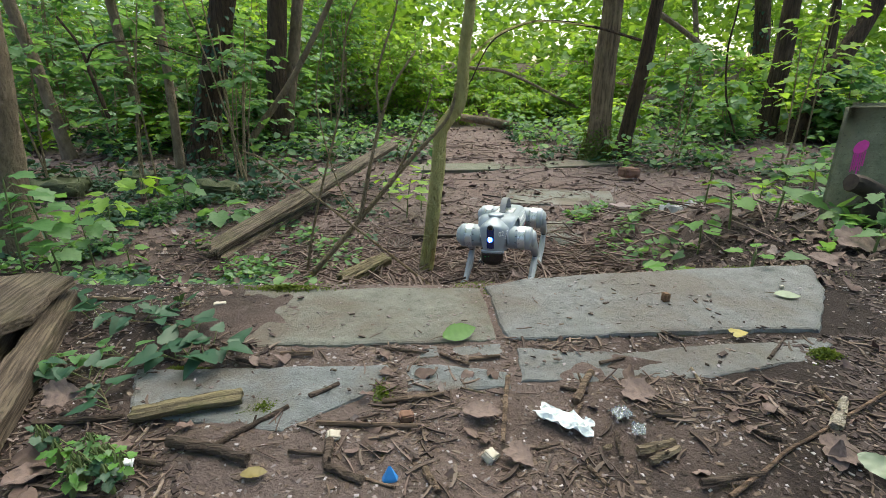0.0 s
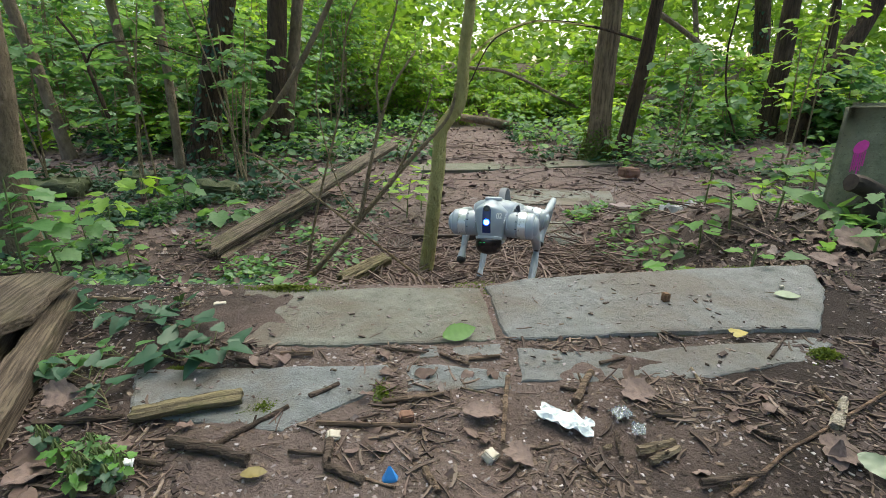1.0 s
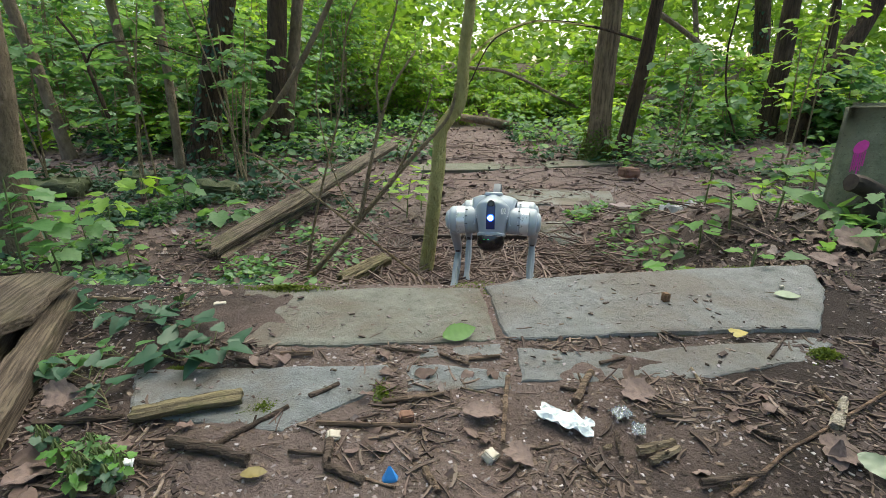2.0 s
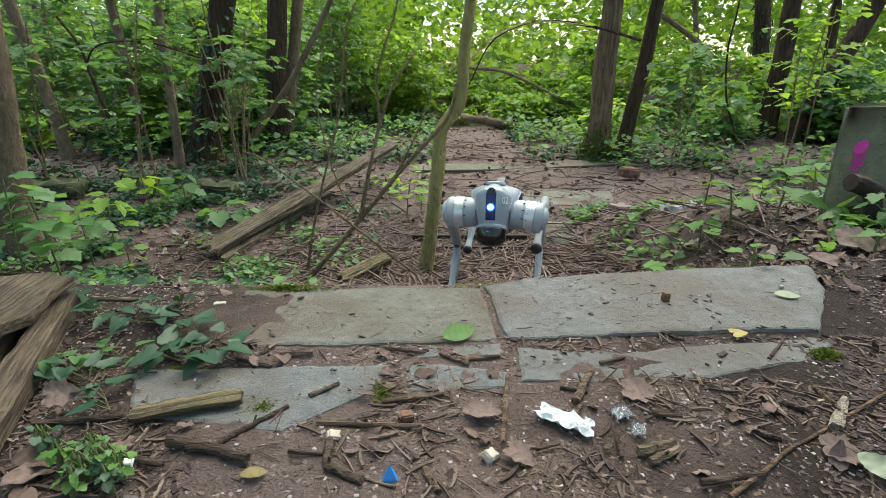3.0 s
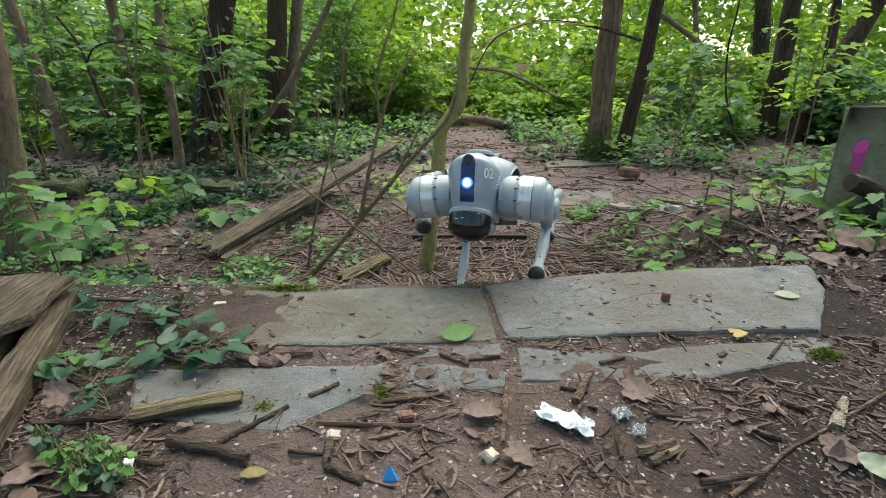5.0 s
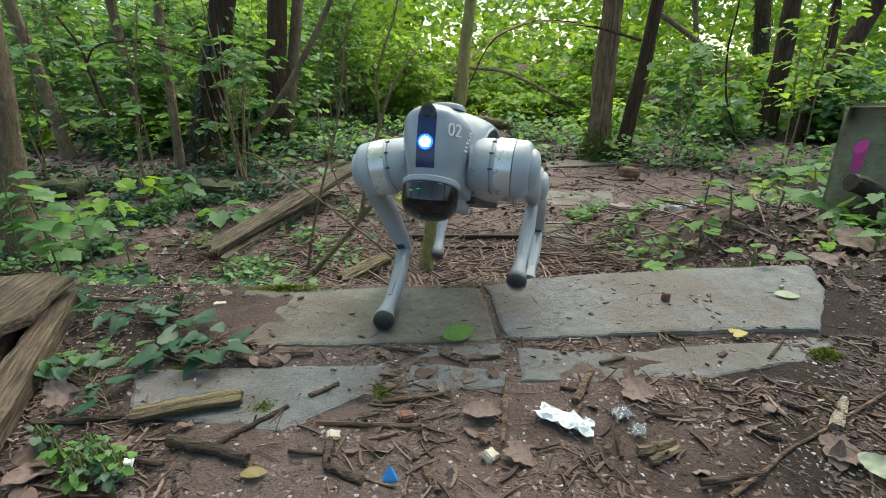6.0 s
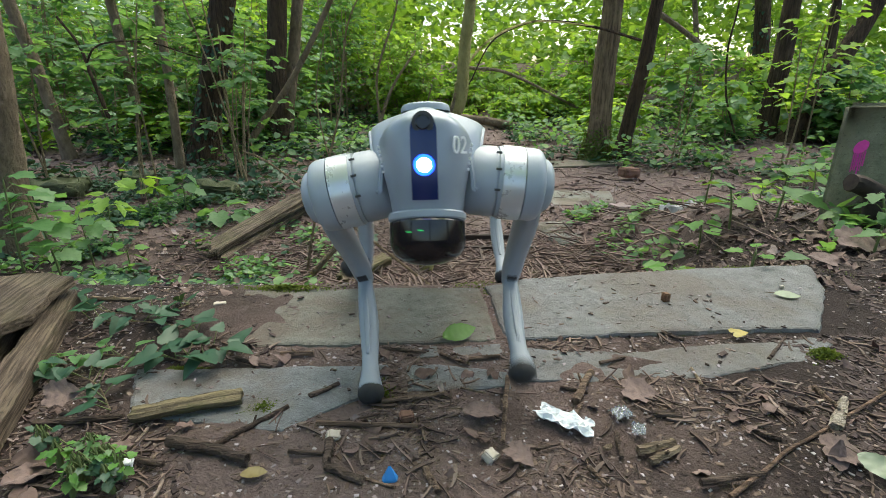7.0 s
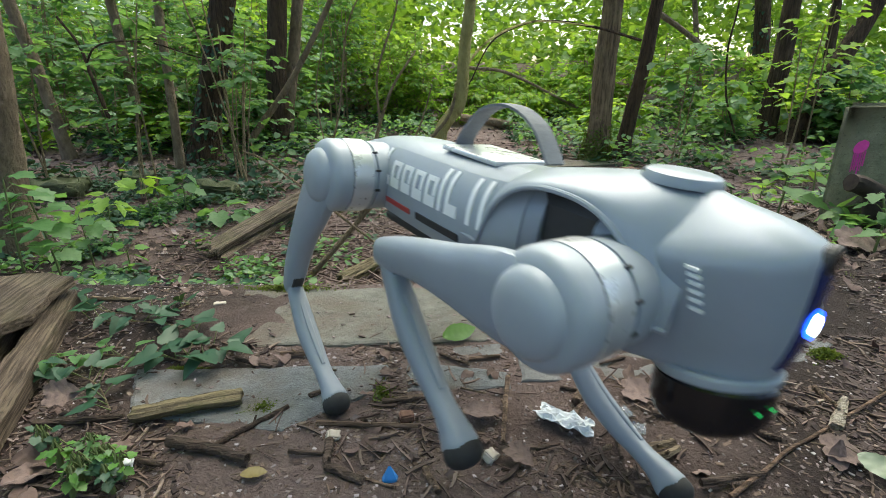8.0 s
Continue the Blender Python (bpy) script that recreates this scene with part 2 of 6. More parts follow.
def leaf_shape(kind):
    """Outline of one leaf about 1 long, base at the origin along +x, lightly folded."""
    if kind == "palm":
        o = [(0, 0), (-0.09, 0.15), (-0.05, 0.31), (0.09, 0.36), (0.17, 0.47), (0.31, 0.38), (0.41, 0.41), (0.55, 0.50), (0.61, 0.32), (0.75, 0.25), (0.86, 0.12), (1, 0)]
    elif kind == "small":
        o = [(0, 0), (0.02, 0.30), (0.30, 0.36), (0.58, 0.36), (0.80, 0.16), (1, 0)]
    elif kind == "ivy":
        o = [(0, 0), (-0.14, 0.16), (-0.10, 0.34), (0.12, 0.42), (0.28, 0.32), (0.55, 0.27), (0.80, 0.13), (1, 0)]
    else:
        o = [(0, 0), (0.10, 0.13), (0.28, 0.25), (0.48, 0.29), (0.68, 0.25), (0.86, 0.13), (1, 0)]
    v = [(x, y, 0.13 * y - 0.10 * x * x) for x, y in o] + [(x, -y, 0.13 * y - 0.10 * x * x) for x, y in o[1:-1]]
    n = len(o)
    mids = [(0.45, 0, -0.03)]
    v += mids
    c = len(v) - 1
    f = [(c, i + 1, i) for i in range(n - 1)]
    low = [0] + list(range(n, n + n - 2)) + [n - 1]
    f += [(c, low[i], low[i + 1]) for i in range(len(low) - 1)]
    return np.array(v), np.array(f)


SHAPES = {k: leaf_shape(k) for k in ("palm", "small", "ivy", "oval")}


def leaf_mesh(name, mat, kind, pos, size, yaw, tilt, roll, curl=0.0, seed=1):
    """All leaves of a plant in one mesh; yaw, tilt and roll in radians."""
    v, f = SHAPES[kind]
    n = len(pos)
    cy, sy, ct, st, cr, sr = np.cos(yaw), np.sin(yaw), np.cos(tilt), np.sin(tilt), np.cos(roll), np.sin(roll)
    one, zero = np.ones(n), np.zeros(n)
    rz = np.stack([np.stack([cy, -sy, zero], 1), np.stack([sy, cy, zero], 1), np.stack([zero, zero, one], 1)], 1)
    ry = np.stack([np.stack([ct, zero, st], 1), np.stack([zero, one, zero], 1), np.stack([-st, zero, ct], 1)], 1)
    rx = np.stack([np.stack([one, zero, zero], 1), np.stack([zero, cr, -sr], 1), np.stack([zero, sr, cr], 1)], 1)
    rot = rz @ ry @ rx
    rng = np.random.default_rng(seed)
    base = np.repeat(v[None], n, 0).copy()
    if curl:
        k = rng.uniform(-curl, curl, (n, 1))
        base[:, :, 2] += k * base[:, :, 0] ** 2 + rng.uniform(-curl, curl, (n, 1)) * base[:, :, 1] ** 2 * 2 + rng.normal(0, curl * 0.12, base[:, :, 2].shape)
    base[:, :, 1] *= rng.uniform(0.8, 1.15, (n, 1))
    pts = np.einsum("nij,nkj->nki", rot, base * np.asarray(size)[:, None, None]) + np.asarray(pos)[:, None, :]
    faces = (f[None] + (np.arange(n) * len(v))[:, None, None]).reshape(-1)
    me = bpy.data.meshes.new(name)
    me.vertices.add(n * len(v))
    me.vertices.foreach_set("co", pts.reshape(-1).astype(np.float32))
    me.loops.add(len(faces))
    me.loops.foreach_set("vertex_index", faces.astype(np.int32))
    me.polygons.add(len(faces) // 3)
    me.polygons.foreach_set("loop_start", np.arange(0, len(faces), 3, dtype=np.int32))
    me.update(calc_edges=True)
    me.validate()
    me.materials.append(mat)
    return me


def smooth(a, b, t):
    t = max(0.0, min(1.0, (t - a) / (b - a)))
    return t * t * (3 - 2 * t)


def between(rows, t):
    """Smooth value of a table of (time, numbers...) at t."""
    n = len(rows)
    i = max(0, min(n - 2, sum(1 for r in rows if r[0] <= t) - 1))
    a, b = rows[i], rows[i + 1]
    p, q = rows[max(0, i - 1)], rows[min(n - 1, i + 2)]
    h = b[0] - a[0]
    s = max(0.0, min(1.0, (t - a[0]) / h))
    out = []
    for k in range(1, len(a)):
        ma = (b[k] - p[k]) / (b[0] - p[0]) * h
        mb = (q[k] - a[k]) / (q[0] - a[0]) * h
        out.append((2 * s ** 3 - 3 * s * s + 1) * a[k] + (s ** 3 - 2 * s * s + s) * ma + (3 * s * s - 2 * s ** 3) * b[k] + (s ** 3 - s * s) * mb)
    return out


# ================= ground =================
LOW = -0.47


def ground_z(x, y):
    """Height of the ground: a bank in front, a hollow behind the kerb, a slope far off."""
    bank_end = 0.985 + 0.13 * max(0.0, x)
    s = max(0.0, min(1.0, (y - bank_end) / 1.15))
    right = smooth(0.70, 1.15, x) * (1 - smooth(1.5, 3.6, y))
    z = LOW * (1 - (1 - s) ** 1.6) * (1 - 0.92 * right)
    z += 0.15 * max(0.0, y - 9.0) - 0.15 * max(0.0, y - 17)
    z += 0.10 * smooth(1.5, 5, abs(x - 0.3)) * smooth(3, 7, y)
    near = 1 - smooth(2, 5, y)
    p = Vector((x, y, 0))
    flat = 1 - 0.7 * smooth(0.50, 0.62, y) * (1 - smooth(1.0, 1.2, y)) * (1 - smooth(0.72, 0.85, abs(x - 0.13)))
    z += 0.016 * math.exp(-((x - 0.96) / 0.10) ** 2 - ((y - 0.95) / 0.20) ** 2)
    z += 0.018 * math.exp(-((x + 0.52) / 0.16) ** 2 - ((y - 0.83) / 0.12) ** 2)
    z += 0.0035 * noise.noise(p * 30) * near + (0.010 * noise.noise(p * 4.0) + 0.005 * noise.noise(p * 13)) * near * flat + 0.05 * noise.noise(p * 0.9) * (1 - near)
    return z


def build_ground():
    def lines(lo, hi, c0, c1, fine, growth):
        out = list(np.arange(c0, c1 + 1e-6, fine))
        s, q = fine, out[-1]
        while q < hi:
            s *= growth
            q += s
            out.append(q)
        s, q = fine, c0
        while q > lo:
            s *= growth
            q -= s
            out.insert(0, q)
        return out
    xs = lines(-400, 400, -1.0, 1.1, 0.0105, 1.11)
    ys = lines(-400, 900, 0.28, 1.15, 0.0105, 1.06)
    nx = len(xs)
    verts = [(x, y, ground_z(x, y)) for y in ys for x in xs]
    faces = [(j * nx + i, j * nx + i + 1, (j + 1) * nx + i + 1, (j + 1) * nx + i) for j in range(len(ys) - 1) for i in range(nx - 1)]
    b = Buf().add(verts, faces)
    thing("ground", "brown trodden woodland soil with humus and fine debris", "ground", kind="structure", mesh=b.mesh("ground", M_DIRT))


build_ground()


def kerb_slab(outline, top, thick, label, mat=None, seed=0):
    """A flat stone with an irregular outline, worn edges and a slightly uneven top."""
    bm = bmesh.new()
    rng = random.Random(seed)
    pts = []
    n = len(outline)
    for i in range(n):
        a, b = Vector(outline[i]), Vector(outline[(i + 1) % n])
        k = max(1, int((b - a).length / 0.015))
        for s in range(k):
            p = a.lerp(b, s / k)
            w = Vector((noise.noise(Vector((p.x * 14, p.y * 14, seed))), noise.noise(Vector((p.x * 14, p.y * 14, seed + 9.0))))) * 0.006
            pts.append(p + w + Vector((rng.uniform(-1, 1), rng.uniform(-1, 1))) * 0.0022)
    c = sum(pts, Vector((0, 0))) / len(pts)
    rings = []
    for inset, dz in ((0, -thick), (0, -0.008), (0.0025, -0.002), (0.008, 0.0)):
        ring = []
        for p in pts:
            q = p + (c - p).normalized() * inset
            ring.append(bm.verts.new((q.x, q.y, top + dz + 0.004 * noise.noise(Vector((q.x * 5, q.y * 5, seed))))))
        rings.append(ring)
    m = len(pts)
    for r in range(3):
        for i in range(m):
            bm.faces.new((rings[r][i], rings[r][(i + 1) % m], rings[r + 1][(i + 1) % m], rings[r + 1][i]))
    bm.faces.new(rings[3])
    bmesh.ops.triangulate(bm, faces=[f for f in bm.faces if len(f.verts) > 4])
    bmesh.ops.recalc_face_normals(bm, faces=bm.faces)
    me = bpy.data.meshes.new("kerb_slab")
    bm.to_mesh(me)
    bm.free()
    me.materials.append(mat or M_SLAB)
    return thing("kerb_slab", label, "stone slab", "old kerb slabs", mesh=me)


kerb_slab([(-0.46, 0.80), (-0.36, 0.722), (-0.1, 0.73), (0.094, 0.748), (0.080, 0.962), (-0.12, 0.966), (-0.42, 0.945)], 0.0045, 0.10, "worn greenish kerb stone half covered in reddish soil", M_SLAB_STAINED, seed=1)
kerb_slab([(0.110, 0.742), (0.46, 0.768), (0.66, 0.776), (0.80, 0.95), (0.855, 1.085), (0.60, 1.065), (0.34, 1.03), (0.17, 1.0), (0.088, 0.962)], 0.008, 0.11, "smooth grey kerb stone slab with a clean top", seed=2)
kerb_slab([(-0.47, 0.655), (-0.30, 0.662), (-0.08, 0.672), (-0.085, 0.628), (-0.114, 0.590), (-0.206, 0.520), (-0.42, 0.545)], 0.0035, 0.08, "damp bluish grey paving stone flush with the soil", M_SLAB_DAMP, seed=3)
kerb_slab([(-0.058, 0.672), (0.02, 0.672), (0.10, 0.65), (0.094, 0.612), (0.0, 0.602), (-0.056, 0.604)], 0.002, 0.08, "small mossy paving stone in the soil", M_SLAB_DAMP, seed=4)
kerb_slab([(0.118, 0.715), (0.30, 0.712), (0.64, 0.755), (0.66, 0.735), (0.58, 0.68), (0.34, 0.622), (0.115, 0.625)], 0.002, 0.08, "broken grey paving stone sunk in soil", seed=5)
kerb_slab([(-0.06, 0.692), (0.10, 0.692), (0.10, 0.738), (-0.05, 0.725)], 0.002, 0.06, "narrow grey stone strip partly under soil", seed=6)
kerb_slab([(-0.30, 4.80), (0.45, 4.86), (1.0, 4.95), (1.0, 5.30), (0.4, 5.25), (-0.3, 5.15)], LOW + 0.012, 0.12, "long dark kerb stone across the path", M_FAR_KERB, seed=7)
kerb_slab([(1.04, 4.96), (1.9, 5.2), (1.9, 5.5), (1.03, 5.32)], LOW + 0.014, 0.12, "grey kerb stone overgrown with moss", M_FAR_KERB, seed=8)
M_ROBOT = plain("grey_coated_plastic", (0.29, 0.33, 0.385), 0.36, 0.12, 0.06, 25)
M_BAND = plain("silver_motor_housing", (0.60, 0.62, 0.64), 0.28, 0.5, 0.05, 40)
M_CAP = plain("grey_cap", (0.33, 0.37, 0.42), 0.40, 0.05, 0.06, 30)
M_BLACK = plain("black_gloss", (0.008, 0.008, 0.010), 0.08, 0.0, 0.05, 30)
M_RUBBER = plain("black_rubber", (0.02, 0.02, 0.021), 0.75, 0.0, 0.2, 120)
M_JOINT = plain("dark_joint", (0.03, 0.031, 0.034), 0.5)
M_STRAP = plain("grey_strap", (0.17, 0.18, 0.20), 0.75, 0.0, 0.25, 400)
M_FACE = plain("navy_face_panel", (0.008, 0.020, 0.10), 0.2, 0.0, 0.02)
M_WHITE = plain("white_print", (0.8, 0.81, 0.82), 0.5, 0.0, 0.02)
M_RED = plain("red_print", (0.45, 0.05, 0.05), 0.5)
M_LED = glow("lamp_glow", (0.72, 0.85, 1.0), 9)
M_HALO = glow("lamp_halo_glow", (0.01, 0.07, 1.0), 3.4)
M_GREEN_GLOW = glow("green_glow", (0.05, 0.8, 0.2), 0.5)
M_PAPER = plain("white_paper", (0.72, 0.75, 0.78), 0.7, 0, 0.05)
M_FOIL = plain("dull_grey_sheet", (0.26, 0.27, 0.27), 0.6, 0, 0.3)
M_STONE_WHITE = plain("pale_stone", (0.46, 0.41, 0.35), 0.85, 0, 0.4, 60)
M_CORK = plain("cork", (0.16, 0.085, 0.045), 0.85, 0, 0.4, 160)
M_BRICK = plain("brick", (0.17, 0.088, 0.060), 0.9, 0, 0.4, 80)
M_BLUE = plain("blue_plastic", (0.03, 0.23, 0.62), 0.4, 0, 0.1)
M_RUST = plain("rusty_iron", (0.044, 0.030, 0.025), 0.75, 0.3, 0.5, 50)
M_PINK = plain("pink_spray_paint", (0.62, 0.05, 0.33), 0.7, 0, 0.2, 60)
M_LEAF_YELLOW = leaf_material("yellow_leaf", [(0.36, 0.27, 0.05), (0.40, 0.31, 0.07)], 0.2, 0.08)
M_LEAF_PALE = leaf_material("pale_leaf", [(0.22, 0.26, 0.18), (0.26, 0.30, 0.21)], 0.2, 0.1)
M_LEAF_FRESH = leaf_material("fresh_green_leaf", [(0.060, 0.17, 0.030), (0.10, 0.23, 0.040)], 0.3, 0.04)
M_STRAW = scrap_material("dry_twig", [(0.061, 0.043, 0.039), (0.123, 0.084, 0.071), (0.197, 0.141, 0.120), (0.082, 0.052, 0.046)], 0.8)
M_STICK = {"brown": wood_material("brown_stick", (0.24, 0.165, 0.12), (0.12, 0.082, 0.06)), "dark": wood_material("dark_stick", (0.14, 0.10, 0.08), (0.07, 0.05, 0.04)),
           "red": wood_material("reddish_stick", (0.24, 0.155, 0.11), (0.13, 0.082, 0.058)), "pale": wood_material("pale_stick", (0.33, 0.255, 0.175), (0.18, 0.135, 0.095)),
           "white": wood_material("bleached_stick", (0.5, 0.44, 0.36), (0.3, 0.25, 0.2))}
M_GLASS, _nt, _b = material("clear_film", 0.12)
_b.inputs["Transmission Weight"].default_value = 0.85
_b.inputs["Base Color"].default_value = (0.75, 0.8, 0.85, 1)
M_MOSS = leaf_material("moss_leaf", [(0.05, 0.065, 0.015), (0.085, 0.11, 0.022), (0.13, 0.155, 0.03)], 0.25, 0.03)
M_MOSSROCK = stone_material("moss_covered_stone", (0.075, 0.09, 0.035), (0.03, 0.038, 0.015), 0.9, 0.2)
M_SHELL = plain("matte_grey_leg", (0.25, 0.285, 0.33), 0.48, 0.0, 0.06, 30)
M_LEAF_OCHRE = leaf_material("ochre_leaf", [(0.15, 0.11, 0.035), (0.19, 0.14, 0.04)], 0.1, 0.05)
M_HUMUS = scrap_material("dark_humus", [(0.030, 0.021, 0.020), (0.055, 0.038, 0.036), (0.085, 0.061, 0.056), (0.045, 0.032, 0.031)], 0.9)
M_STALK_DRY = plain("dry_stalk", (0.12, 0.085, 0.055), 0.7)
M_STALK = plain("green_stalk", (0.10, 0.13, 0.04), 0.6)

# ================= trees =================


def trunk_tree(label, base, top, r, mat, bend=0.0, height=7.0, limbs=3, seed=0, crown=300, group="woodland trees"):
    """A tree whose trunk runs from base through top and on upwards, with limbs and a crown of leaves."""
    rng = random.Random(seed)
    root = thing("tree", label, "tree", group)
    b = Buf()
    bx, by = base
    z0 = ground_z(bx, by) - 0.08
    p0, p1 = Vector((bx, by, z0)), Vector(top)
    d = (p1 - p0) / (p1.z - p0.z)
    pts, n = [], 14
    end = max(height, p1.z + 0.5)
    for i in range(n + 1):
        z = z0 + (end - z0) * (i / n) ** 1.3
        s = (z - z0) / (p1.z - z0)
        p = p0 + d * (z - z0) * (1 if s < 1.3 else (1.3 + 0.35 * (s - 1.3)) / s)
        p.z = z
        w = bend * math.sin(min(s, 1) * math.pi)
        pts.append(p + Vector((w + rng.uniform(-1, 1) * 0.012, rng.uniform(-1, 1) * 0.012, 0)))
    radii = [r * 0.9 * (1.0 + 0.5 * math.exp(-(p.z - z0) / 0.14)) * (1 - 0.7 * ((p.z - z0) / (end - z0))) for p in pts]
    line = swept(pts, 3)
    rr = [radii[min(len(radii) - 1, i // 3)] * (1 - (i % 3) / 3) + radii[min(len(radii) - 1, i // 3 + 1)] * (i % 3) / 3 for i in range(len(line))]
    b.tube(line, rr, 14, 0.16)
    part("trunk", b, mat, root)
    if "ivy" in label:  # climbing ivy round the trunk
        g = np.random.default_rng(seed + 90)
        pos, yw = [], []
        for k in range(420):
            i = int(g.integers(0, max(2, int(len(line) * 0.5))))
            a = g.uniform(0, 6.28)
            q = line[i].lerp(line[i + 1], g.random())
            pos.append((q.x + math.cos(a) * (rr[i] + 0.015), q.y + math.sin(a) * (rr[i] + 0.015), q.z))
            yw.append(a)
        tagged(part("climbing_ivy", leaf_mesh("climbing_ivy", M_LEAF_IVY, "ivy", np.array(pos), g.uniform(0.03, 0.06, 420), np.array(yw), g.normal(1.0, 0.3, 420), g.normal(0, 0.4, 420), 0.1, seed), None, root, "dark ivy leaves on the bark"), kind="stuff")
    if "mossy foot" in label:
        g = np.random.default_rng(seed + 95)
        a, h = g.uniform(0, 6.28, 2600), np.abs(g.normal(0, 0.16, 2600))
        rad = r * 0.9 * (1.0 + 0.5 * np.exp(-h / 0.14)) + 0.004
        pos = np.stack([bx + d.x * h + rad * np.cos(a), by + d.y * h + rad * np.sin(a), z0 + 0.08 + h], 1)
        tagged(part("moss", leaf_mesh("moss", M_MOSS, "small", pos, g.uniform(0.012, 0.028, 2600), a, g.normal(0.9, 0.4, 2600), g.normal(0, 0.4, 2600), 0.2, seed), None, root, "green moss on the foot of the trunk"), kind="stuff")
    ends = []
    for k in range(limbs):
        i = rng.randrange(len(line) // 2, len(line) - 4)
        a = rng.uniform(0, 6.28)
        ln = rng.uniform(0.8, 1.8)
        q = [line[i], line[i] + Vector((math.cos(a) * ln * 0.45, math.sin(a) * ln * 0.45, ln * 0.35)), line[i] + Vector((math.cos(a) * ln, math.sin(a) * ln, ln * 0.6))]
        lp = swept(q, 4)
        part("limb", Buf().tube(lp, [rr[i] * 0.5 * (1 - 0.8 * j / len(lp)) for j in range(len(lp))], 7, 0.1), mat, root)
        ends += lp[4:]
    ends += line[-8:]
    if crown:
        g = np.random.default_rng(seed + 7)
        c = np.array([tuple(ends[i]) for i in g.integers(0, len(ends), crown)]) + g.normal(0, 0.5, (crown, 3))
        c[:, 2] = np.maximum(c[:, 2], 2.4)
        part("crown", leaf_mesh("crown", M_LEAF_LIGHT, "small", c, g.uniform(0.08, 0.15, crown), g.uniform(0, 6.28, crown), g.normal(0, 0.5, crown), g.normal(0, 0.4, crown), 0.2, seed), None, root)
    return root

TREES = [
    ("smooth grey-brown trunk leaning outwards, close by", (-2.25, 2.50), (-2.10, 2.50, 0.74), 0.085, M_BARK_SMOOTH),
    ("thin smooth grey trunk leaning over the undergrowth", (-3.87, 5.20), (-4.07, 5.20, 1.03), 0.064, M_BARK_SMOOTH),
    ("slender brown trunk among green saplings", (-3.41, 5.80), (-3.51, 5.80, 1.16), 0.059, M_BARK_SMOOTH),
    ("slender dark brown trunk beside the hollow", (-2.33, 4.40), (-2.27, 4.40, 0.98), 0.043, M_BARK_SMOOTH),
    ("thick dark trunk overgrown with ivy", (-2.53, 5.20), (-2.08, 5.20, 1.08), 0.154, M_BARK_DARK),
    ("reddish brown trunk with peeling bark", (-2.04, 6.20), (-1.88, 6.20, 1.21), 0.140, M_BARK_DARK),
    ("brown trunk growing beside its twin", (-1.99, 6.35), (-1.67, 6.35, 1.23), 0.085, M_BARK_SMOOTH),
    ("tall trunk with deeply ridged bark, mossy foot", (1.67, 5.50), (1.71, 5.50, 1.12), 0.135, M_BARK_RIDGED),
    ("dark curved trunk leaning beside the path", (1.99, 5.60), (2.18, 5.60, 1.13), 0.086, M_BARK_DARK),
    ("brown upright trunk in the undergrowth", (4.33, 6.80), (4.32, 6.80, 1.28), 0.132, M_BARK_DARK),
    ("dark trunk leaning steeply aside", (4.42, 6.50), (5.09, 6.50, 1.16), 0.127, M_BARK_DARK),
    ("ivy-covered trunk behind the undergrowth", (5.65, 9.20), (5.35, 9.20, 1.59), 0.160, M_BARK_DARK),
    ("thin dark trunk in the thicket", (5.90, 8.00), (5.72, 8.00, 1.43), 0.082, M_BARK_DARK),
    ("slim grey trunk deep in the wood", (-6.26, 8.00), (-5.93, 8.00, 1.43), 0.041, M_BARK_SMOOTH),
    ("slim brown trunk deep in the wood", (4.78, 9.50), (4.34, 9.50, 1.62), 0.058, M_BARK_SMOOTH),
]
for _i, (_l, _b, _t, _r, _m) in enumerate(TREES):
    trunk_tree(_l, _b, _t, _r, _m, seed=_i)

# out-of-view trees added for shade, closing the wood beside and behind the path's end of the bank
for _i, (_b, _t) in enumerate([((2.7, 0.9), (2.75, 0.9, 2.0)), ((2.4, -0.6), (2.5, -0.7, 2.0)), ((-2.6, 0.5), (-2.7, 0.5, 2.0)), ((-2.2, -1.4), (-2.3, -1.5, 2.0)), ((0.6, -3.4), (0.6, -3.5, 2.0))]):
    trunk_tree("unseen brown trunk with a leafy crown, added to shade the bank", _b, _t, 0.11, M_BARK_DARK, height=4.6, limbs=6, seed=40 + _i, crown=2200)

# ================= undergrowth =================


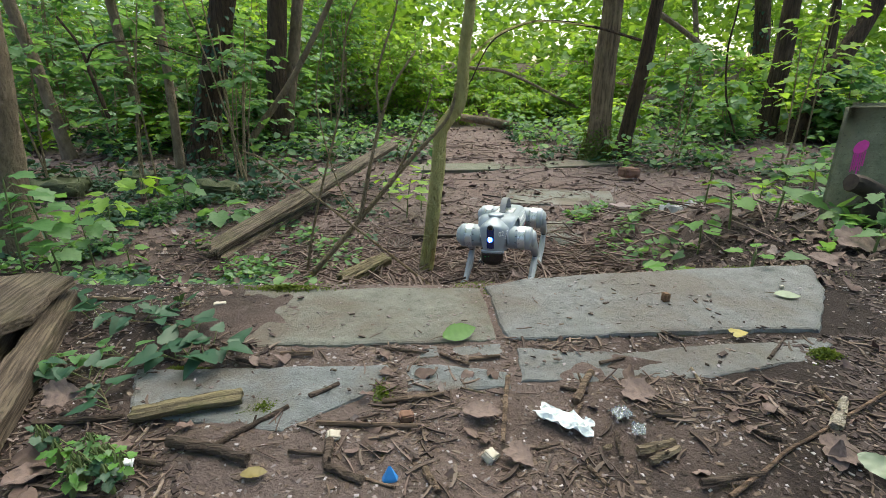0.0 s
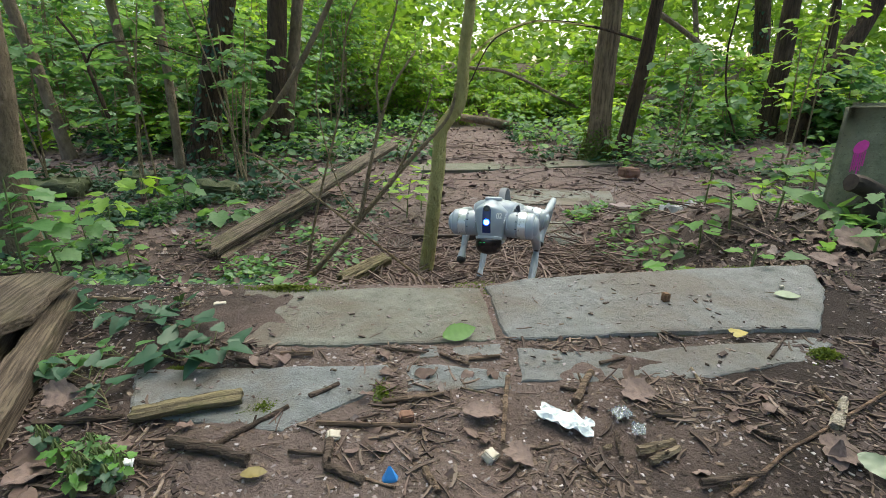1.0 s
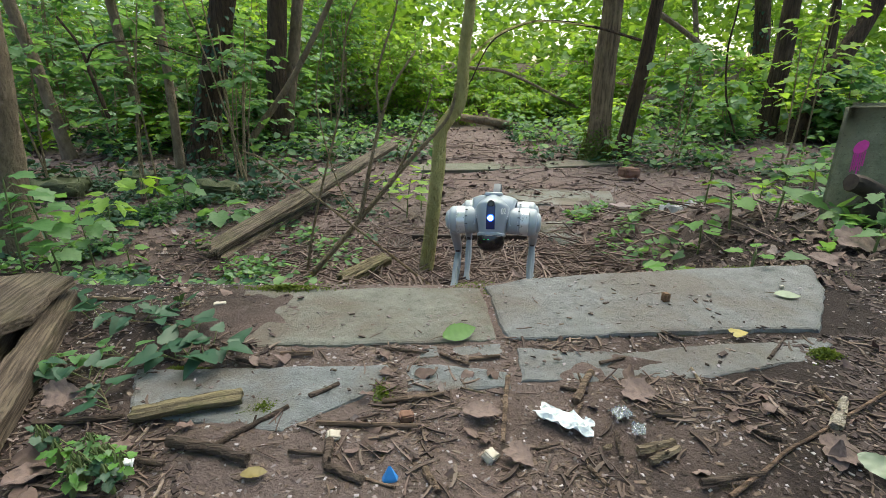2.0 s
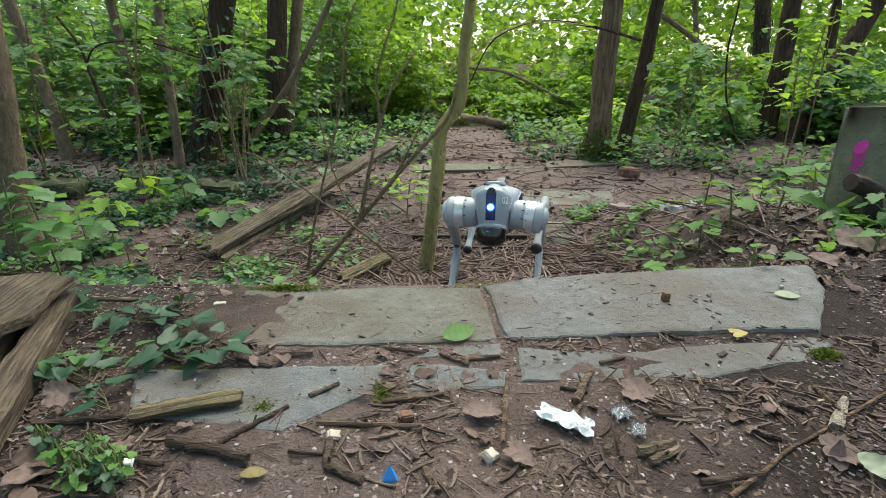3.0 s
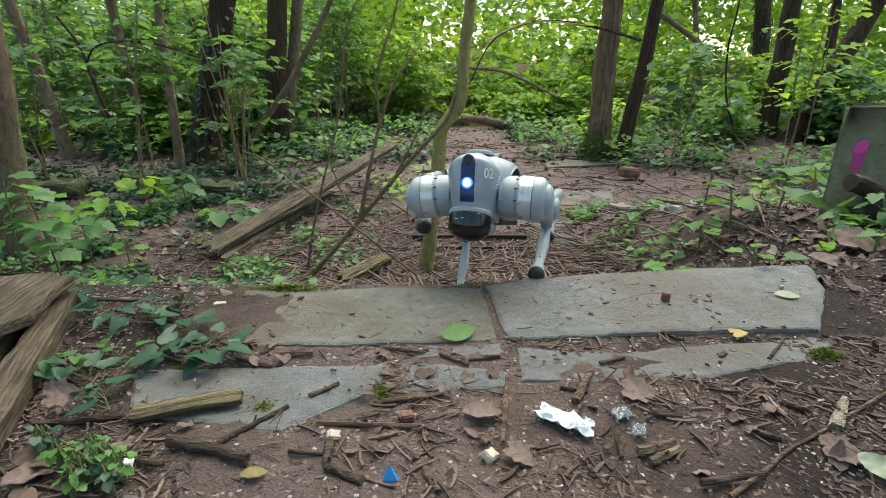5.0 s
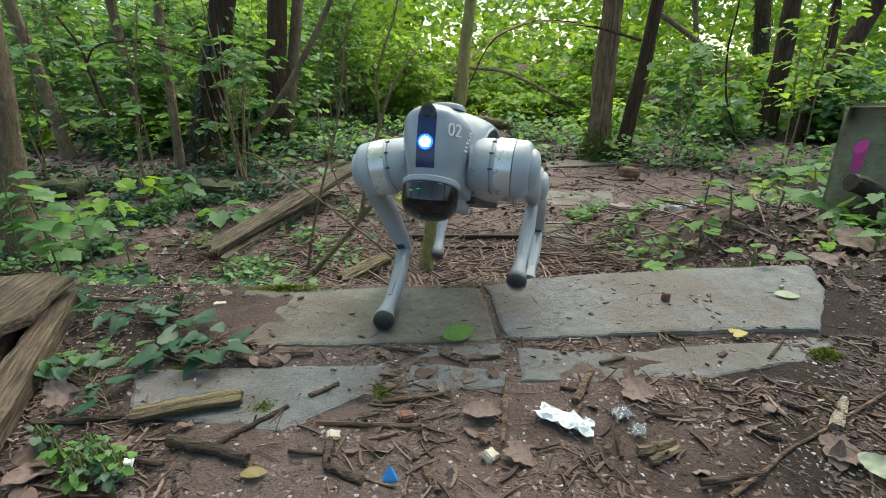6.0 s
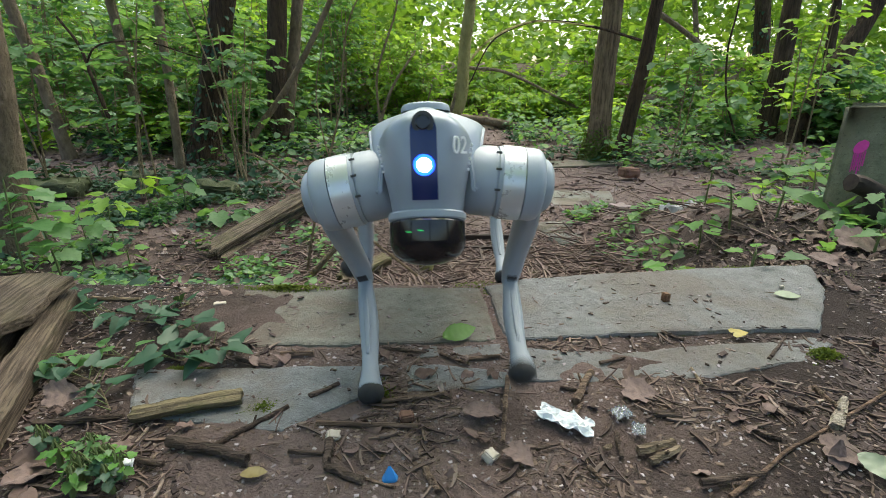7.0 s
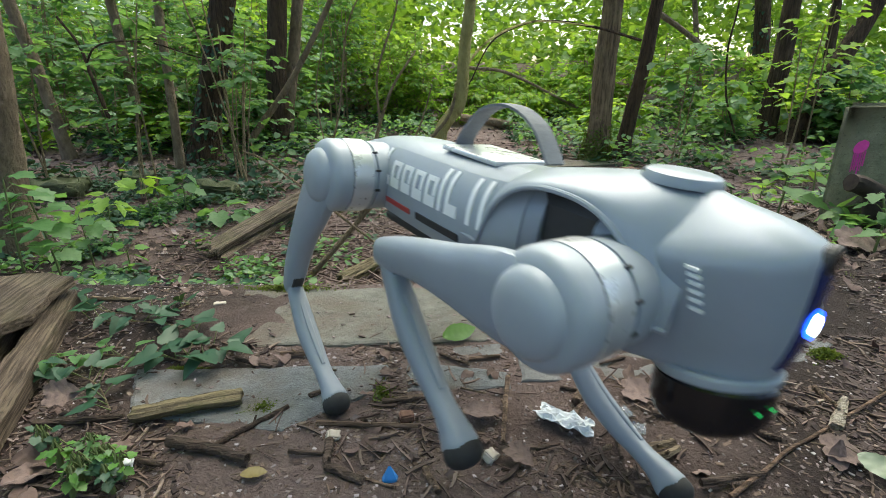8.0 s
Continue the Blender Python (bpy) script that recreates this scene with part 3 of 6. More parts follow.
def shrub(x, y, h, spread, twigs, leaf, mat, kind="palm", seed=0, label="", per=8, stems=3, tilt=0.35, name="shrub", group="undergrowth shrubs", category="shrub", lowest=0.15):
    """Upright stems with side twigs, leaves set along each twig in loose tiers."""
    g = np.random.default_rng(seed)
    root = thing(name, label or "leafy green sapling shrub in the undergrowth", category, group)
    wood = Buf()
    pos, size, yaw, til, rol = [], [], [], [], []
    z0 = ground_z(x, y) - 0.02
    lines = []
    for s in range(stems):
        a = g.uniform(0, 6.28)
        ln = g.uniform(0.1, 0.45) * spread
        hh = h * g.uniform(0.7, 1.0)
        px, py = x + g.normal(0, 0.05), y + g.normal(0, 0.05)
        line = swept([(px, py, z0), (px + math.cos(a) * ln * 0.4, py + math.sin(a) * ln * 0.4, z0 + hh * 0.5), (px + math.cos(a) * ln, py + math.sin(a) * ln, z0 + hh)], 5)
        part("stem", Buf().tube(line, [0.004 + 0.010 * h * 0.35 * (1 - i / len(line)) for i in range(len(line))], 5), M_TWIG, root)
        lines.append(line)
    for k in range(twigs):
        line = lines[int(g.integers(0, stems))]
        u = g.uniform(lowest, 1.0)
        p = line[min(len(line) - 1, int(u * len(line)))]
        a = g.uniform(0, 6.28)
        ln = spread * g.uniform(0.4, 1.0) * (1.1 - 0.5 * u)
        q = p + Vector((math.cos(a) * ln, math.sin(a) * ln, ln * g.uniform(-0.05, 0.45)))
        m = p.lerp(q, 0.5) + Vector((0, 0, ln * 0.08))
        tw = swept([p, m, q], 2)
        wood.tube(tw, [0.0035, 0.003, 0.0025, 0.002, 0.0015], 3, cap=False)
        for i in range(per):
            t = (i + 1) / per
            c = p.lerp(q, t) + Vector((0, 0, 0.08 * ln * math.sin(t * math.pi)))
            side = 1 if i % 2 else -1
            sz = leaf * g.uniform(0.6, 1.15)
            pos.append((c.x + g.normal(0, 0.015), c.y + g.normal(0, 0.015), c.z + g.normal(0, 0.012)))
            size.append(sz)
            yaw.append(a + side * g.uniform(0.4, 1.3))
            til.append(g.normal(0.25, tilt))
            rol.append(g.normal(0, tilt))
    tagged(part("twig_work", wood, M_TWIG, root), kind="stuff")
    tagged(part("foliage", leaf_mesh("foliage", mat, kind, np.array(pos), np.array(size), np.array(yaw), np.array(til), np.array(rol), 0.15, seed), None, root), kind="stuff")
    return root


def plant_undergrowth():
    g = random.Random(5)
    spots = []  # x, y, height, leaf material, leaf shape, leaf length, share of twigs, lowest twig, tilt
    for i in range(50):  # one side: deep green, in tiers
        y = g.uniform(6.0, 11)
        x = g.uniform(-0.98 * y, -0.12 * y - 0.45)
        spots.append((x, y, g.uniform(0.9, 2.0) * (0.55 + 0.09 * y), M_LEAF_DEEP if g.random() < 0.62 or x < -0.6 * y else M_LEAF_LIGHT, "palm" if y < 8.5 else "small", g.uniform(0.085, 0.125), 0.8, 0.15, 0.24))
    for i in range(9):  # thin ones before the trunks, broad leaves in flat tiers
        y = g.uniform(3.4, 5.6)
        spots.append((g.uniform(-0.98 * y, -0.28 * y - 0.3), y, g.uniform(1.1, 1.8), M_LEAF_DEEP, "palm", g.uniform(0.085, 0.12), 0.27, 0.4, 0.16))
    for i in range(46):  # other side: lighter
        y = g.uniform(6.0, 11)
        x = g.uniform(0.20 * y + 0.5, 0.98 * y)
        deep = g.random() < (0.10 if x < 0.45 * y else 0.35)
        spots.append((x, y, g.uniform(0.5, 1.4) * (0.5 + 0.07 * y), M_LEAF_DEEP if deep else M_LEAF_LIGHT, "palm" if y < 7.5 else "small", g.uniform(0.09, 0.14), 0.85, 0.15, 0.3))
    for i in range(2):  # tall saplings whose leaves hang before the trunks
        y = g.uniform(4.8, 6.4)
        spots.append((g.uniform(0.42 * y, 0.95 * y), y, g.uniform(1.5, 2.1), M_LEAF_LIGHT if i % 2 else M_LEAF_DEEP, "palm", g.uniform(0.09, 0.12), 0.26, 0.35, 0.2))
    for i in range(44):  # slope behind the end of the path
        y = g.uniform(8.8, 13)
        x = g.uniform(-3.5, 5)
        spots.append((x, y, g.uniform(0.7, 1.7) * (0.42 if -0.02 < x / y < 0.30 else 1.0), M_LEAF_LIGHT, "small", g.uniform(0.075, 0.12), 1.0, 0.15, 0.35))
    for i in range(34):  # low growth on the slope over the path's end
        y = g.uniform(8.9, 13)
        spots.append((y * g.uniform(-0.04, 0.32), y, g.uniform(0.30, 0.6), M_LEAF_LIGHT, "small", g.uniform(0.07, 0.11), 1.1, 0.1, 0.35))
    for i in range(16):  # low growth between the trunks
        y = g.uniform(5.6, 8.5)
        spots.append((-y * g.uniform(0.34, 0.97), y, g.uniform(0.35, 0.75), M_LEAF_LIGHT if i % 3 else M_LEAF_DEEP, "palm", g.uniform(0.075, 0.11), 0.8, 0.15, 0.25))
    for k, (x, y, h, m, kind, leaf, share, low, tilt) in enumerate(spots):
        word = "deep green" if m is M_LEAF_DEEP else "light yellow-green"
        size = "tall" if h > 1.4 else "low"
        shrub(x, y, h, 0.35 + 0.25 * h, int((18 + 22 * h) * share), leaf, m, kind, seed=k + 1, stems=g.randint(2, 4), lowest=low, tilt=tilt, label=size + " " + word + " leafy shrub in the undergrowth")


plant_undergrowth()


def far_woods():
    g = np.random.default_rng(3)
    n = 47000
    clumps = np.stack([g.uniform(-17, 17, 620), g.uniform(11, 21, 620), g.uniform(0.0, 4.5, 620) ** 1.0], 1)
    clumps[:, 2] += 0.15 * np.minimum(clumps[:, 1] - 9, 8)
    side = clumps[:, 0] / clumps[:, 1]
    open_part = (np.abs(side - 0.13) < 0.20) & (clumps[:, 2] > 1.1) & (g.random(620) < 0.68)
    clumps = clumps[~open_part]
    c = clumps[g.integers(0, len(clumps), n)] + g.normal(0, 1, (n, 3)) * np.array([0.75, 0.75, 0.42])
    me = leaf_mesh("far_foliage", M_LEAF_LIGHT, "small", c, g.uniform(0.13, 0.25, n), g.uniform(0, 6.28, n), g.normal(0.1, 0.5, n), g.normal(0, 0.5, n), 0.2, 3)
    thing("far_foliage", "bright green leaves of the wood far behind", "foliage", kind="stuff", mesh=me)
    k = 8500
    c = np.stack([g.uniform(-8, 11, k), g.uniform(23, 28, k), g.uniform(0.5, 9, k)], 1) + g.normal(0, 0.3, (k, 3))
    c = c[~((np.abs(c[:, 0] / c[:, 1] - 0.13) < 0.17) & (c[:, 2] > 1.6) & (g.random(k) < 0.50))]
    k = len(c)
    me = leaf_mesh("far_foliage", M_LEAF_LIGHT, "small", c, g.uniform(0.35, 0.6, k), g.uniform(0, 6.28, k), g.normal(0.1, 0.5, k), g.normal(0, 0.5, k), 0.2, 4)
    thing("far_foliage", "hazy light green foliage closing the wood", "foliage", kind="stuff", mesh=me)


far_woods()

# ================= sapling and thicket =================


def woody(name, label, category, lines, mat, seg=10, group="", wob=0.1):
    """A plant or branch of several woody stems: each (points, radius at foot, radius at tip)."""
    root = thing(name, label, category, group)
    for i, (pts, r0, r1) in enumerate(lines):
        p = swept(pts, 6)
        n = len(p) - 1
        part("trunk" if i == 0 else "branch", Buf().tube(p, [r0 + (r1 - r0) * k / n for k in range(n + 1)], seg if r0 > 0.01 else 6, wob), mat, root)
    return root


woody("young_tree", "slim greenish-brown young tree with a pale kink", "tree", [
    ([(-0.087, 2.220, -0.496), (-0.073, 2.220, -0.409), (-0.047, 2.220, -0.185), (-0.020, 2.220, 0.050), (-0.010, 2.220, 0.186), (0.029, 2.220, 0.250), (0.075, 2.220, 0.321), (0.089, 2.220, 0.519), (0.111, 2.220, 0.709), (0.121, 2.220, 1.020), (0.128, 2.220, 1.584)], 0.036, 0.020),
    ([(0.005, 2.200, 0.219), (0.043, 2.200, 0.317), (0.052, 2.200, 0.385)], 0.010, 0.003),
    ([(0.052, 2.200, 0.385), (0.160, 2.300, 0.533), (0.315, 2.500, 0.627), (0.511, 2.800, 0.682), (0.885, 3.200, 0.694)], 0.006, 0.004)], M_BARK_SAPLING, 14)
woody("dead_bush", "leafless bush of thin leaning brown stems", "bush", [
    ([(-0.631, 2.050, -0.466), (-0.507, 2.050, -0.331), (-0.348, 2.050, -0.151), (-0.149, 2.050, 0.079), (0.014, 2.050, 0.255), (0.049, 2.050, 0.357)], 0.015, 0.005),
    ([(-0.353, 2.050, -0.158), (-0.287, 2.050, 0.125), (-0.209, 2.050, 0.357), (-0.106, 2.050, 0.512)], 0.010, 0.004),
    ([(-0.222, 2.050, -0.016), (-0.100, 2.050, 0.215), (-0.042, 2.050, 0.388)], 0.006, 0.002),
    ([(-0.257, 2.080, 0.246), (-0.259, 2.080, 0.430), (-0.180, 2.080, 0.653), (-0.163, 2.080, 0.804)], 0.006, 0.003),
    ([(-0.615, 2.100, -0.418), (-0.582, 2.100, -0.256), (-0.519, 2.100, -0.027), (-0.425, 2.100, 0.278), (-0.378, 2.100, 0.575), (-0.308, 2.100, 0.732)], 0.007, 0.003),
    ([(-0.058, 1.950, -0.423), (-0.222, 1.950, -0.282), (-0.508, 1.950, -0.040), (-0.694, 1.950, 0.107), (-0.778, 1.950, 0.144)], 0.006, 0.003),
    ([(-0.365, 2.150, -0.179), (-0.456, 2.150, -0.038), (-0.525, 2.150, 0.320), (-0.470, 2.150, 0.579)], 0.005, 0.002)], M_TWIG, 9)
woody("leaning_branch", "broken pale branch leaning against a trunk", "branch", [([(-2.025, 5.400, -0.206), (-1.530, 5.400, 0.403), (-1.100, 5.400, 1.108), (-0.880, 5.400, 1.543)], 0.036, 0.022)], M_BARK_SMOOTH, 10)
woody("fallen_log", "grey fallen log lying across the end of the path", "log", [([(0.287, 8.400, -0.250), (0.799, 8.400, -0.322), (1.504, 8.400, -0.468)], 0.06, 0.075)], M_BARK_SMOOTH, 12)
woody("fallen_branch", "long thin fallen branch on the slope", "branch", [([(0.442, 9.000, 0.521), (1.119, 9.000, 0.431), (2.121, 9.000, -0.032), (2.532, 9.000, -0.222)], 0.03, 0.02)], M_BARK_SMOOTH, 8)
woody("fallen_branch", "pale fallen branch caught in the saplings", "branch", [([(2.791, 7.200, 1.201), (3.201, 7.200, 0.962), (3.589, 7.200, 0.682)], 0.04, 0.03)], M_BARK_SMOOTH, 8)
woody("hanging_branch", "thin dark arching branch over the path", "branch", [([(0.258, 5.200, 0.325), (0.470, 5.200, 0.714), (0.789, 5.200, 0.879), (1.084, 5.200, 0.898), (1.495, 5.200, 0.839), (1.916, 5.200, 0.729)], 0.006, 0.015)], M_BARK_DARK, 8)
woody("vine", "thin dark hanging vine stem", "vine", [([(3.446, 6.000, -0.231), (3.268, 6.000, 0.185), (3.195, 6.000, 0.670), (3.223, 6.000, 1.072), (3.227, 6.000, 1.509)], 0.012, 0.009)], M_BARK_DARK, 8)
woody("vine", "thin bent stem among saplings", "vine", [([(-2.979, 4.600, -0.027), (-3.076, 4.600, 0.430), (-3.119, 4.600, 0.659), (-3.255, 4.600, 0.879)], 0.018, 0.010)], M_BARK_DARK, 8)
woody("vine", "dark drooping stem before the thick trunk", "vine", [([(-2.911, 4.300, 0.474), (-2.757, 4.300, 0.644), (-2.368, 4.300, 0.665), (-2.001, 4.300, 0.559), (-1.668, 4.300, 0.495)], 0.008, 0.005)], M_BARK_DARK, 6)

# ================= stone post =================


def worn_block(name, label, category, size, m, mat, rough=0.006, seed=0, group=""):
    bm = bmesh.new()
    bmesh.ops.create_cube(bm, size=1.0, matrix=Matrix.Diagonal((*size, 1)))
    bmesh.ops.bevel(bm, geom=bm.edges[:], offset=min(size) * 0.12, segments=2, affect="EDGES")
    bmesh.ops.subdivide_edges(bm, edges=bm.edges[:], cuts=3, use_grid_fill=True)
    for v in bm.verts:
        v.co += v.normal * rough * noise.noise(v.co * (0.45 / max(size)) * 12 + Vector((seed * 7.3, 0, 0))) * 2
    me = bpy.data.meshes.new(name)
    bm.to_mesh(me)
    bm.free()
    me.materials.append(mat)
    me.polygons.foreach_set("use_smooth", [True] * len(me.polygons))
    return thing(name, label, category, group, mesh=me, at=m)


def build_post():
    post = thing("stone_post", "mossy leaning stone post with a pink paint mark", "stone post", at=pose(1.39, 1.53, 0.045, -6, -1, -42))
    bm = bmesh.new()
    bmesh.ops.create_cube(bm, size=1.0, matrix=Matrix.Diagonal((0.30, 0.13, 0.60, 1)))
    bmesh.ops.bevel(bm, geom=bm.edges[:], offset=0.014, segments=3, affect="EDGES")
    bmesh.ops.subdivide_edges(bm, edges=bm.edges[:], cuts=6, use_grid_fill=True)
    for v in bm.verts:
        n = noise.noise(v.co * 14) * 0.004 + noise.noise(v.co * 40) * 0.0015
        if v.co.z > 0.26:
            n -= 0.010 * max(0, noise.noise(v.co * 22))
        v.co += v.normal * n
    part("shaft", bm, M_POST, post)
    b = Buf()
    rng = random.Random(4)
    n = 28
    v = [(-0.079 + (0.0165 + 0.0008 * rng.uniform(-1, 1)) * math.cos(6.283 * k / n) - 0.006 * (1 - math.sin(6.283 * k / n)), -0.0675, 0.166 + (0.021 + 0.0012 * rng.uniform(-1, 1)) * math.sin(6.283 * k / n)) for k in range(n)]
    b.add(v + [(p[0], -0.062, p[2]) for p in v], [tuple(range(n))] + [(k, (k + 1) % n, (k + 1) % n + n, k + n) for k in range(n)])
    part("paint_mark", b, M_PINK, post, "bright pink sprayed spot", smooth=False)
    for k in range(7):
        x = -0.098 + 0.0042 * k
        run = 0.045 + 0.055 * rng.random()
        part("paint_drip", rounded_box(rng.uniform(0.0018, 0.0042), 0.004, run, 0.0008, (x + rng.uniform(-0.001, 0.001), -0.0655, 0.156 - 0.5 * run)), M_PINK, post, smooth=False)
    return post


build_post()


def iron_stub():
    ob = thing("iron_fitting", "dark rusty iron stub beside the stone post", "iron fitting")
    part("pipe", Buf().tube(swept([(1.178, 1.420, 0.134), (1.207, 1.420, 0.128), (1.279, 1.420, 0.096), (1.376, 1.450, 0.080)], 5), 0.026, 14, 0.2), M_RUST, ob)
    part("foot", Buf().tube([(1.263, 1.430, 0.094), (1.301, 1.430, -0.037)], [0.024, 0.03], 12, 0.2), M_RUST, ob)


iron_stub()

# ================= boards and blocks =================


def board(label, a, b, width, thick, mat, roll=0.0, seed=0, lift=0.0):
    """A weathered board from a to b with split, uneven ends."""
    a, b = Vector(a), Vector(b)
    L = (b - a).length
    bm = bmesh.new()
    bmesh.ops.create_cube(bm, size=1.0, matrix=Matrix.Diagonal((L, width, thick, 1)))
    bmesh.ops.bevel(bm, geom=bm.edges[:], offset=thick * 0.08, segments=1, affect="EDGES")
    bmesh.ops.subdivide_edges(bm, edges=bm.edges[:], cuts=13, use_grid_fill=True)
    for v in bm.verts:
        q = v.co.copy()
        if q.z > thick * 0.3:  # split grain and rotten hollows
            v.co.z -= thick * 0.30 * max(0.0, noise.noise(Vector((q.x * 5, q.y * 90, seed * 1.7)))) + thick * 0.25 * max(0.0, noise.noise(Vector((q.x * 16, q.y * 30, seed * 2.9))))
        if abs(q.x) > L * 0.46:
            v.co.x += math.copysign(1, q.x) * min(L * 0.06, 0.05) * noise.noise(Vector((q.y * 2.6 / width, q.z * 20, seed * 5.0 + math.copysign(3, q.x))))
        v.co.y += 0.10 * width * noise.noise(Vector((q.x * 4 / L, seed * 3.0, 1.0)))
        v.co.z += 0.16 * thick * noise.noise(Vector((q.x * 9 / L, q.y * 40, seed * 2.0)))
        if abs(q.y) > width * 0.42:
            v.co.y += 0.10 * width * noise.noise(Vector((q.x * 22, q.z * 30, seed * 4.0)))
    me = bpy.data.meshes.new("board")
    bm.to_mesh(me)
    bm.free()
    me.materials.append(mat)
    d = (b - a).normalized()
    y = Vector((0, 0, 1)).cross(d).normalized()
    z = d.cross(y)
    m = Matrix((d, y, z)).transposed().to_4x4()
    return thing("board", label, "board", "old boards", mesh=me, at=Matrix.Translation((a + b) / 2 + Vector((0, 0, lift))) @ m @ pose(0, 0, 0, roll, 0, 0))


M_BOARD_ROTTEN = wood_material("rotten_board", (0.19, 0.145, 0.108), (0.095, 0.070, 0.053), 0, 0.15, 1.4)
M_BOARD_MOSS = wood_material("mossy_board", (0.22, 0.18, 0.105), (0.10, 0.08, 0.05), 0, 0.45)
board("long weathered plank lying across the hollow", (-1.185, 2.366, -0.42), (-0.455, 4.6, -0.18), 0.112, 0.040, M_BOARD, 6, 1)
# added board in place of the shade along the long plank's underside
board("narrow board standing for the shade under the long plank", (-1.120, 2.36, -0.46), (-0.85, 3.6, -0.41), 0.055, 0.035, M_BOARD, 0, 2)
board("broad split weathered board on the bank", (-0.735, 0.50, 0.058), (-0.785, 0.865, 0.064), 0.17, 0.020, M_BOARD_ROTTEN, 4, 3)
board("thick old wooden beam on the bank edge", (-0.535, 0.43, 0.014), (-0.722, 0.87, 0.020), 0.044, 0.036, M_BOARD_ROTTEN, 0, 4)
board("second old beam beside the broad board", (-0.610, 0.43, 0.012), (-0.775, 0.80, 0.014), 0.050, 0.036, M_BOARD_ROTTEN, 0, 8)
board("short flat splinter of pale mossy wood", (-0.404, 0.535, 0.014), (-0.276, 0.577, 0.014), 0.028, 0.010, M_BOARD_MOSS, 0, 5)
board("broken chunk of pale wood in the hollow", (-0.444, 1.996, -0.42), (-0.272, 2.242, -0.41), 0.07, 0.04, M_BOARD_MOSS, 10, 6)
worn_block("brick_block", "weathered brown brick lying beside the path", "brick", (0.16, 0.12, 0.085), pose(1.693, 4.500, -0.42, 0, 4, 15), M_BRICK, 0.006, 1)
worn_block("flat_stone", "flat grey stone half sunk in the soil", "stone", (0.16, 0.11, 0.05), pose(1.230, 3.349, -0.455, 0, 4, 25), M_PEBBLE, 0.008, 2)
worn_block("mossy_stone", "green mossy stone on the woodland floor", "stone", (0.30, 0.16, 0.10), pose(-1.732, 3.733, -0.41, 5, 4, 5), M_MOSSROCK, 0.03, 3)
worn_block("mossy_stone", "large mossy stone under the leaves", "stone", (0.34, 0.22, 0.12), pose(-2.947, 3.733, -0.41, 5, 4, 15), M_MOSSROCK, 0.045, 4)
worn_block("mossy_stone", "mossy stone behind the seedlings", "stone", (0.26, 0.18, 0.10), pose(-2.550, 4.138, -0.42, 5, 4, -15), M_MOSSROCK, 0.04, 5)
worn_block("flat_stone", "thin trodden flagstone in the path", "stone", (0.62, 0.42, 0.05), pose(0.890, 2.864, -0.48, 0, 0, 15), M_SLAB_STAINED, 0.008, 6)
worn_block("flat_stone", "worn flagstone showing through the trodden soil", "stone", (0.8, 0.5, 0.05), pose(0.886, 3.696, -0.48, 0, 0, -10), M_SLAB_STAINED, 0.008, 7)
worn_block("stone_chip", "pale angular stone chip on the soil", "stone", (0.016, 0.014, 0.012), pose(-0.136, 0.503, 0.006, 10, 20, 15), M_STONE_WHITE, 0.001, 1)
worn_block("stone_chip", "pale flat stone chip beside a dead leaf", "stone", (0.020, 0.014, 0.010), pose(0.056, 0.470, 0.006, 20, 20, 55), M_STONE_WHITE, 0.001, 2)
worn_block("stone_chip", "white crumb lying on the kerb stone", "stone", (0.022, 0.012, 0.006), pose(-0.429, 0.866, 0.012, 0, 0, 15), M_STONE_WHITE, 0.001, 3)
worn_block("foam_crumb", "white foam crumb among the leaves", "litter", (0.014, 0.012, 0.010), pose(-0.363, 0.454, 0.008, 0, 0, 15), M_PAPER, 0.002, 4)
worn_block("brick_pebble", "small rounded red brick pebble", "pebble", (0.018, 0.015, 0.013), pose(-0.048, 0.540, 0.006, 0, 0, 15), M_BRICK, 0.001, 5)
worn_block("cork", "small brown cork standing on the slab", "cork", (0.013, 0.013, 0.018), pose(0.436, 0.887, 0.0165, 0, 0, 15), M_CORK, 0.0008, 6)
worn_block("nut", "pale round nut on the slab", "nut", (0.008, 0.008, 0.007), pose(0.703, 0.947, 0.0115, 0, 0, 0), M_STONE_WHITE, 0.0006, 7)


def crumpled(name, label, category, size, m, mat, seed, folds=0.25):
    """A crumpled sheet."""
    bm = bmesh.new()
    bmesh.ops.create_grid(bm, x_segments=14, y_segments=9, size=0.5)
    for v in bm.verts:
        p = v.co.copy()
        k = 1 + 0.25 * noise.noise(Vector((p.x * 5, p.y * 5, seed)))
        v.co = Vector((p.x * size[0] * k, p.y * size[1] * k, folds * size[1] * (0.5 + noise.noise(Vector((p.x * 6, p.y * 6, seed + 3.3))) + 0.5 * noise.noise(Vector((p.x * 15, p.y * 15, seed))))))
    ret = bmesh.ops.extrude_face_region(bm, geom=bm.faces[:])
    for e in ret["geom"]:
        if isinstance(e, bmesh.types.BMVert):
            e.co.z += 0.0008
    me = bpy.data.meshes.new(name)
    bmesh.ops.recalc_face_normals(bm, faces=bm.faces)
    bm.to_mesh(me)
    bm.free()
    me.materials.append(mat)
    return thing(name, label, category, mesh=me, at=m)


